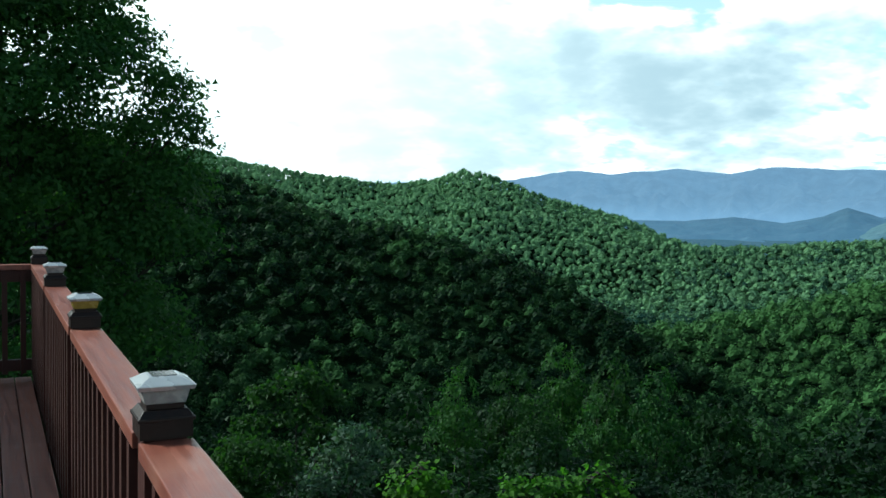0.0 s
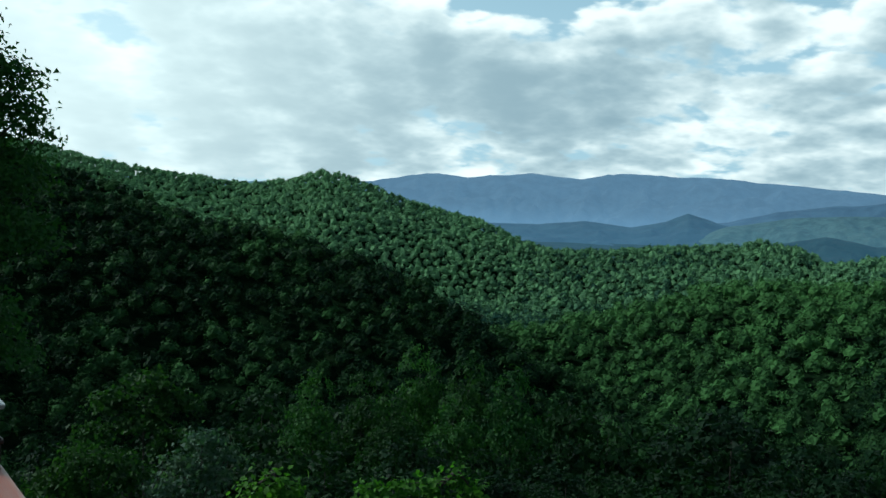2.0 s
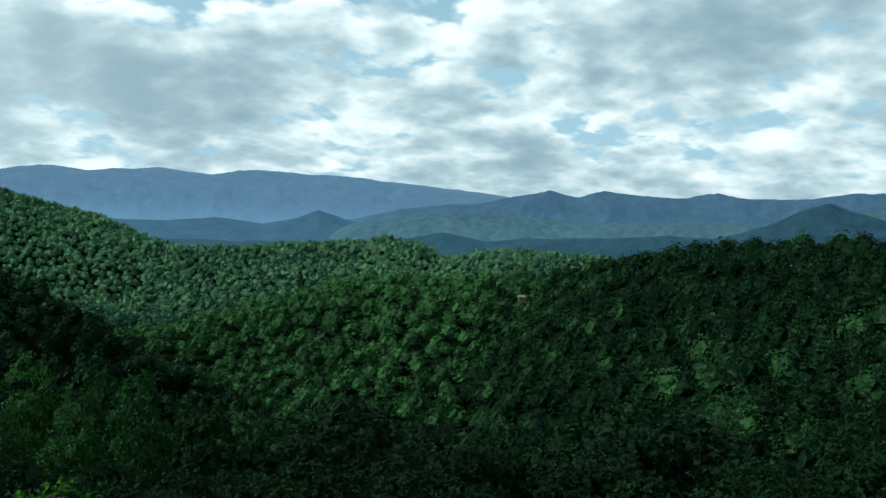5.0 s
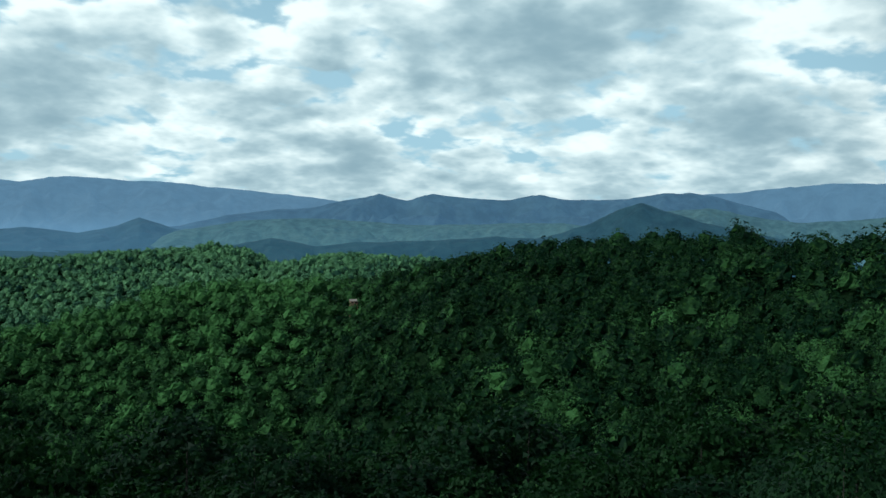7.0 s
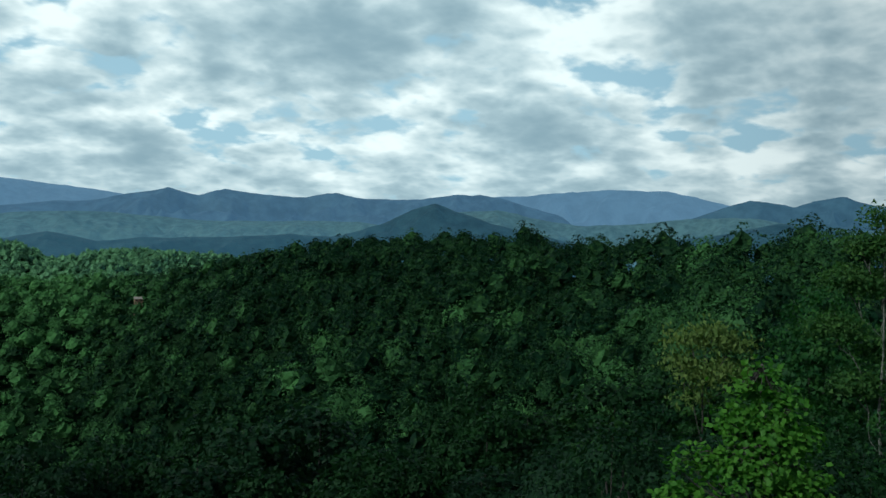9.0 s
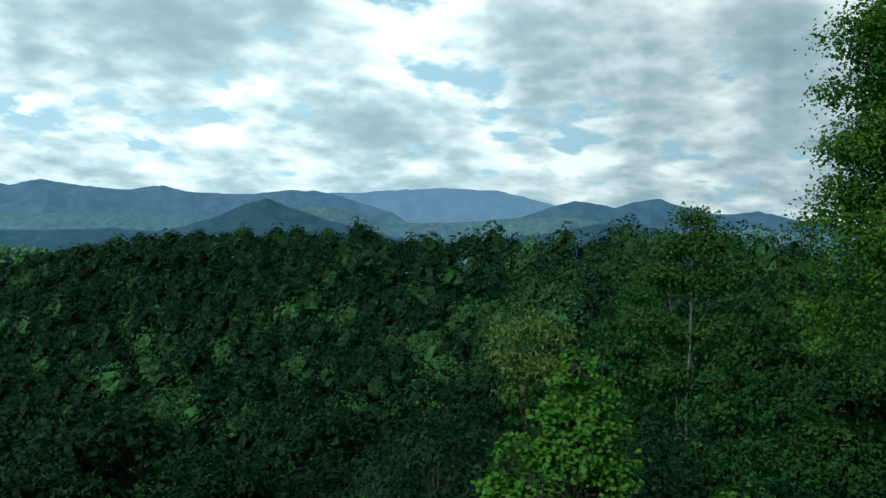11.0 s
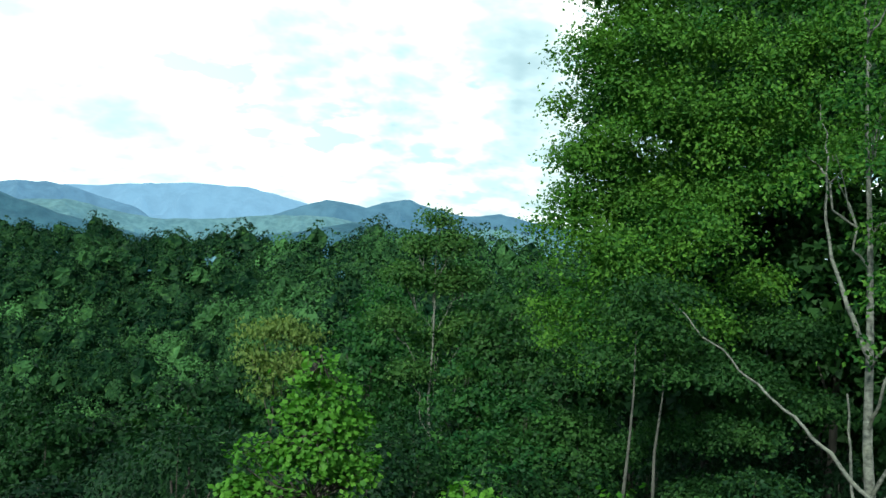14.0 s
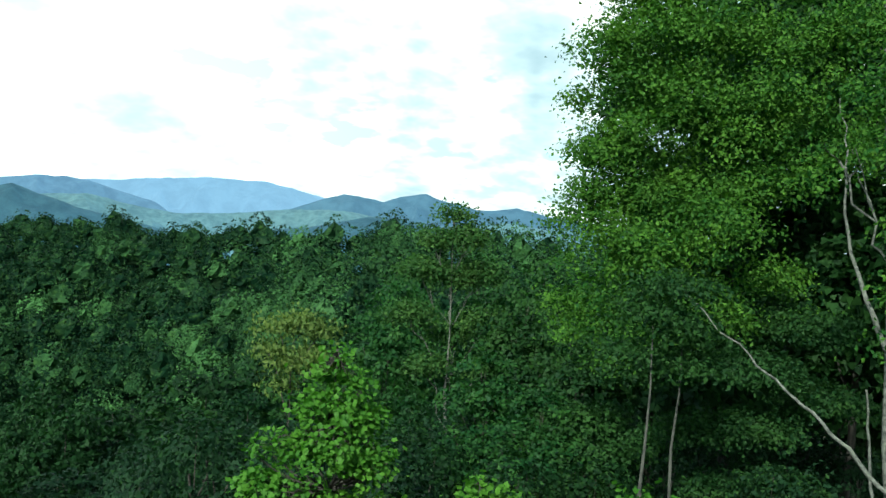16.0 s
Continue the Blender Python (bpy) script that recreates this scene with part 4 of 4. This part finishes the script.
placed(tree("slender_tree", lob, lob[0][2], SLIM, PALE, 700, 22, 0.11, "slender pale-trunked tree with a thin light green crown", 530, 0.115, lob[0][:2], spread=0.26, twig_lines=5, limb_share=0.2, limb_low=0.5), 82.2, 31)

# the sourwood in bloom
rows = [(71.0, -6.2, 0, 0.55), (72.4, -5.9, 0, 0.6), (73.6, -6.3, 0, 0.5), (70.6, -7.6, 0, 0.5), (73.4, -7.8, 0, 0.55), (72, -8.4, -0.2, 0.6), (71.4, -9.6, 0, 0.45)]
lob = spread_lobes(72, 32, rows)
placed(tree("sourwood_tree", lob, lob[1][2], BLOOM, BARK, 230, 10, 0.15, "small sourwood with drooping yellowish blossom", 540, 0.09, spread=0.26, droop=1.0), 72, 32)

# two thin trunks under the maple
for az, d, seed in ((94.4, 15.5, 551), (96.1, 16.2, 552)):
    rows = [(az, -4.2, 0, 0.5), (az - 1.6, -6.2, 0, 0.4), (az + 1.4, -5.0, 0.3, 0.4), (az + 0.4, -2.2, 0.4, 0.5), (az - 0.8, -3.4, 0.5, 0.4), (az + 2.0, -6.8, 0.2, 0.3)]
    lob = spread_lobes(az, d, rows)
    placed(tree("understorey_tree", lob, lob[0][2], MAPLE, GREY, 170, 12, 0.085, "thin straight grey trunk under a light green crown", seed, 0.078, spread=0.18, flat=0.62, quads=True, limbs=False), az, d)

# the silvery tree and the rounded tree below the rail
rows = [(-8.8, -11.4, 0, 0.7), (-10.8, -12.4, 0.3, 0.7), (-7.2, -12.6, 0, 0.7), (-9, -13.6, -0.3, 0.8), (-12, -14.2, 0, 0.7), (-7.4, -15, 0.3, 0.8), (-11, -16, 0, 0.9)]
lob = spread_lobes(-9, 36, rows)
placed(tree("round_tree", lob, lob[0][2], MAPLE, BARK, 420, 12, 0.18, "rounded mid-green tree below the deck", 560, 0.12, spread=0.24), -9, 36)
rows = [(-5.6, -14.8, 0, 0.42), (-4.2, -15.8, 0, 0.42), (-6.8, -16, 0, 0.42), (-5.2, -17, 0, 0.5), (-7.6, -17.6, 0.2, 0.5)]
lob = spread_lobes(-5.6, 24, rows)
placed(tree("pale_tree", lob, lob[0][2], SILVER, BARK, 170, 11, 0.12, "small tree with pale silvery leaves", 570, 0.06, spread=0.18), -5.6, 24)
rows = [(-12.5, -15.6, 0, 0.6), (-10.8, -16, 0, 0.6), (-14, -16.8, 0, 0.6), (-9.4, -17, 0, 0.5), (-12, -18, 0, 0.7)]
lob = spread_lobes(-12, 25, rows)
placed(tree("leafy_bush", lob, lob[0][2], MAPLE, BARK, 230, 12, 0.13, "leafy green bush on the slope below the deck", 575, 0.07, spread=0.2), -12, 25)


def lobed_leaves(r, pts, way, size):
    """Broad leaves with wavy lobed edges, each a shallow fan."""
    n, k = len(pts), 10
    normal = way * 0.6 + r.normal(size=(n, 3)) * 0.5 + np.array([0, 0, 0.6])
    normal /= np.linalg.norm(normal, axis=1)[:, None]
    along = way + r.normal(size=(n, 3)) * 0.7
    along -= normal * np.sum(along * normal, 1)[:, None]
    along /= np.linalg.norm(along, axis=1)[:, None]
    across = np.cross(normal, along)
    t = np.arange(k) / k * 2 * np.pi
    edge = 0.5 * (0.86 + 0.15 * np.cos(5 * t)) * (1 - 0.3 * np.cos(t))
    u, v = -np.cos(t) * edge * 1.15, np.sin(t) * edge * 0.85
    s = (size * (0.65 + 0.6 * r.random(n)))[:, None, None]
    rim = pts[:, None] + (along[:, None] * u[None, :, None] + across[:, None] * v[None, :, None] + normal[:, None] * (0.16 * np.abs(v) - 0.1 * u * u)[None, :, None]) * s
    verts = np.concatenate([pts[:, None], rim], 1).reshape(-1, 3)
    j = np.arange(k)
    fan = np.stack([np.zeros(k, int), 1 + j, 1 + (j + 1) % k], -1)
    faces = (np.arange(n)[:, None, None] * (k + 1) + fan[None]).reshape(-1, 3)
    return verts, faces


def sapling(name, az, dist, rows, twigs, per, size, label, seed):
    """A young tree with broad fresh leaves: thin stem, shoots, lobed leaves."""
    r = np.random.default_rng(seed)
    lobes = np.array(spread_lobes(az, dist, rows))
    root = tagged(new(name), label, "tree")
    tip = lobes[np.argmax(lobes[:, 2])]
    stem = bent(r, (0, 0, -0.4), tip[:3] + np.array([0, 0, tip[3]]), 9, 0.03)
    part("trunk", mesh_of("trunk", *tube_arrays(stem, np.linspace(0.04, 0.003, 9), 7), BARK, True), None, root)
    ends, way = crown_points(r, twigs, lobes, 0, 0, 0.6)
    vs, fs, n = [], [], 0
    for e in ends:
        k = np.clip(np.searchsorted(stem[:, 2], e[2] - 0.5), 1, 8)
        v, f = tube_arrays(bent(r, stem[k], e, 4, 0.1), np.linspace(0.014, 0.004, 4), 4, n)
        n += len(v)
        vs.append(v), fs.append(f)
    part("branchwork", mesh_of("branchwork", np.concatenate(vs), np.concatenate(fs), BARK, True), None, root)
    pts = np.repeat(ends, per, 0) + r.normal(size=(twigs * per, 3)) * size * 1.05
    bunch = np.repeat(np.clip(r.normal(0.5, 0.28, twigs), 0, 1), per * 11)
    part("crown", mesh_of("crown", *lobed_leaves(r, pts, np.repeat(way, per, 0), size), FRESH, tone=bunch), None, root)
    placed(root, az, dist)


sapling("young_oak", 75.8, 13, [(75.6, -7.6, 0, 0.14), (75.4, -8.8, 0, 0.25), (76.6, -9.4, 0, 0.3), (74.4, -10.6, 0, 0.32), (76.2, -11.2, 0, 0.42), (77.6, -11.4, 0, 0.3), (73.6, -13, 0, 0.36), (75.6, -13.5, -0.2, 0.5), (78.0, -14, 0, 0.42), (72.4, -15.6, 0, 0.4), (75, -16.4, 0, 0.5), (78, -17, 0, 0.5), (71.2, -15.4, 0, 0.3), (71.8, -13.6, 0, 0.28), (70.8, -17.4, 0, 0.4), (74.4, -8.8, 0, 0.2), (73.4, -11.2, 0, 0.25)],
        520, 13, 0.088, "young oak with big bright yellow-green leaves", 600)
sapling("young_oak", 85.5, 12, [(85.0, -15.2, 0, 0.25), (86.6, -15.6, 0, 0.25), (84.2, -16.6, 0, 0.3), (87, -17.2, 0, 0.3), (85.4, -17.6, 0, 0.3)], 130, 8, 0.09, "top of a young tree with fresh green leaves", 601)
sapling("young_oak", 95, 12, [(94.6, -15.0, 0, 0.25), (96.0, -15.6, 0, 0.25), (93.4, -16.4, 0, 0.28), (97, -16.8, 0, 0.28), (95, -17.4, 0, 0.3)], 120, 8, 0.09, "top of a young tree with yellowish green leaves", 604)
sapling("young_oak", -1.3, 12, [(-1.2, -17.2, 0, 0.2), (-0.2, -17.8, 0, 0.2), (-2.4, -18, 0, 0.2), (-1.2, -19, 0, 0.3)], 110, 8, 0.085, "top of a young tree with fresh yellow-green leaves", 602)
sapling("young_oak", 9.8, 12, [(10.4, -16.9, 0, 0.16), (9.0, -17.4, 0, 0.18), (7, -17.8, 0, 0.2), (5, -18, 0, 0.2), (11.2, -17.8, 0, 0.2), (8, -19, 0, 0.3)], 150, 8, 0.085, "top of a young tree with fresh yellow-green leaves", 603)


# ---- the deck and its railing ----
FOOT = Vector((-0.61, 1.98, 0.0))
ALONG = Vector((-0.447, 0.894, 0.0)).normalized()
INWARD = Vector((-ALONG.y, ALONG.x, 0.0))
DECK = Matrix.Translation(FOOT) @ Matrix((ALONG, INWARD, (0, 0, 1))).transposed().to_4x4()
GAP, TOP = 1.81, 0.875


def frustum(bm, w0, w1, z0, z1):
    """A square block that narrows or widens upwards."""
    lo = [bm.verts.new((sx * w0 / 2, sy * w0 / 2, z0)) for sx, sy in ((-1, -1), (1, -1), (1, 1), (-1, 1))]
    hi = [bm.verts.new((sx * w1 / 2, sy * w1 / 2, z1)) for sx, sy in ((-1, -1), (1, -1), (1, 1), (-1, 1))]
    bm.faces.new(lo[::-1]), bm.faces.new(hi)
    for i in range(4):
        bm.faces.new((lo[i], lo[(i + 1) % 4], hi[(i + 1) % 4], hi[i]))
    return bm


def softened(bm, by=0.002):
    bmesh.ops.bevel(bm, geom=list(bm.edges), offset=by, segments=2, profile=0.6, affect="EDGES")
    return bm


def post_cap(lens_mat, label):
    """A solar lantern cap on a railing post."""
    cap = tagged(new("post_cap"), label, "solar light", "lantern caps on the railing posts")
    bm = frustum(bmesh.new(), 0.112, 0.112, -0.008, 0.030)
    frustum(bm, 0.121, 0.121, 0.030, 0.038)
    frustum(bm, 0.117, 0.092, 0.038, 0.054)
    part("skirt", softened(bm), BRONZE, cap, "dark bronze skirt")
    part("neck", softened(frustum(bmesh.new(), 0.080, 0.080, 0.054, 0.066), 0.001), BRONZE, cap)
    part("lens", softened(frustum(bmesh.new(), 0.086, 0.102, 0.066, 0.098), 0.003), lens_mat, cap, "cloudy plastic lens")
    part("brim", softened(frustum(bmesh.new(), 0.119, 0.124, 0.098, 0.108), 0.0015), STEEL, cap)
    part("roof", softened(frustum(bmesh.new(), 0.121, 0.066, 0.108, 0.124), 0.0015), STEEL, cap, "shallow pyramid roof of pale metal")
    part("solar_panel", frustum(bmesh.new(), 0.054, 0.053, 0.124, 0.126), CELL, cap, "small dark solar panel")
    return cap


def railing(name, spots, along_x, label):
    """Posts, a flat top board, a rail under it, a bottom rail and square balusters."""
    root = tagged(new(name), label, "railing", kind="structure")
    root.matrix_basis = DECK
    turn = Matrix() if along_x else Matrix.Rotation(radians(90), 4, "Z") 
    base = Matrix.Translation((0, 0, 0)) if along_x else Matrix.Translation((3 * GAP, 0, 0))
    m = base @ turn
    for s in spots:
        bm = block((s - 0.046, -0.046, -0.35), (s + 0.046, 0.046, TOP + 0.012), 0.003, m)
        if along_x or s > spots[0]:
            part("post", bm, DARK_TIMBER, root)
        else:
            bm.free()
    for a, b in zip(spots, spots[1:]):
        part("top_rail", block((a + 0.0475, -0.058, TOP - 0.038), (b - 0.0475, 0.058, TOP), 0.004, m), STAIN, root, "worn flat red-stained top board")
        part("under_rail", block((a + 0.047, -0.020, TOP - 0.130), (b - 0.047, 0.020, TOP - 0.0385), 0.003, m), DARK_TIMBER, root)
        part("bottom_rail", block((a + 0.047, -0.020, 0.075), (b - 0.047, 0.020, 0.160), 0.003, m), DARK_TIMBER, root)
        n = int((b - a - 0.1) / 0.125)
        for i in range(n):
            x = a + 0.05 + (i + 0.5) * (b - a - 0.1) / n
            part("baluster", block((x - 0.019, 0.0205, 0.06), (x + 0.019, 0.058, TOP - 0.039), 0.0, m), DARK_TIMBER, root)
    return root


railing("railing", [-3 * GAP, -2 * GAP, -GAP, 0.0, GAP, 2 * GAP, 3 * GAP], True, "red-stained timber deck railing with flat top board")
railing("railing", [0.0, 1.6, 3.2], False, "red-stained timber railing across the end of the deck")
cap_white = post_cap(FROST, "silver solar lantern cap with cloudy lens on a railing post")
cap_amber = post_cap(AMBER, "silver solar lantern cap with yellowed lens on a railing post")
cap_white.matrix_basis = DECK @ Matrix.Translation((0, 0, TOP + 0.012))
cap_amber.matrix_basis = DECK @ Matrix.Translation((GAP, 0, TOP + 0.012))
for k in (2, 3, -1, -2, -3):
    copy_thing(cap_white, DECK @ Matrix.Translation((k * GAP, 0, TOP + 0.012)))

# timber floor of the deck
deck_floor = tagged(new("floor"), "red-brown stained deck boards laid along the railing", "deck", kind="structure")
deck_floor.matrix_basis = DECK
board_bm = block((-5.5, -0.0565, -0.034), (5.56, 0.0565, 0.0), 0.004)
board_me = bpy.data.meshes.new("board")
board_bm.to_mesh(board_me)
board_bm.free()
board_me.materials.append(STAIN)
for i in range(27):
    ob = part("board", board_me, None, deck_floor)
    ob.location = (0, 0.112 + i * 0.119, 0)
rim = part("rim_board", block((-5.55, -0.02, -0.29), (5.6, 0.02, -0.036), 0.004), DARK_TIMBER, deck_floor)
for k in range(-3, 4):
    part("joist", block((k * GAP - 0.02, 0.03, -0.25), (k * GAP + 0.02, 3.2, -0.036)), DARK_TIMBER, deck_floor)
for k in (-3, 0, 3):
    part("support_post", block((k * GAP - 0.07, 0.03, -9.0), (k * GAP + 0.07, 0.17, -0.252), 0.006), DARK_TIMBER, deck_floor)
# unseen house wall, added and raised to keep sun off deck and railing
bm = block((-7.5, 4.2, -6.0), (10.5, 4.4, 4.3), 0.0)
me = bpy.data.meshes.new("wall_house_unseen")
bm.to_mesh(me)
bm.free()
me.materials.append(SIDING)
house_wall = tagged(new("wall_house_unseen", me), "unseen plain house wall added behind the deck to shade it", "wall", kind="structure")
house_wall.matrix_basis = DECK


# ---- a cabin among the trees across the valley ----
def cabin():
    x, y = CABIN
    z = float(height(np.array([x]), np.array([y]))[0]) + 6.6
    root = tagged(new("cabin"), "small wooden cabin with a pale roof among treetops", "house")
    root.matrix_basis = Matrix.Translation((x, y, z)) @ Matrix.Rotation(radians(-30), 4, "Z") @ Matrix.Diagonal((0.5, 0.5, 0.5, 1))
    part("wall", block((-3.2, -2.4, -14.0), (3.2, 2.4, 2.2), 0.02), SIDING, root)
    bm = bmesh.new()
    ends = []
    for sx in (-3.7, 3.7):
        ends.append([bm.verts.new((sx, yy, zz)) for yy, zz in ((-3.0, 1.95), (0, 3.5), (3.0, 1.95), (3.0, 2.15), (0, 3.72), (-3.0, 2.15))])
    for k in range(6):
        bm.faces.new((ends[0][k], ends[0][(k + 1) % 6], ends[1][(k + 1) % 6], ends[1][k]))
    bm.faces.new(ends[0][::-1]), bm.faces.new(ends[1])
    part("roof", bm, TIN, root, "pale weathered roof")
    for sx in (-1.6, 1.4):
        part("window", block((sx - 0.5, -2.45, 0.6), (sx + 0.5, -2.38, 1.7), 0.01), CELL, root)


cabin()
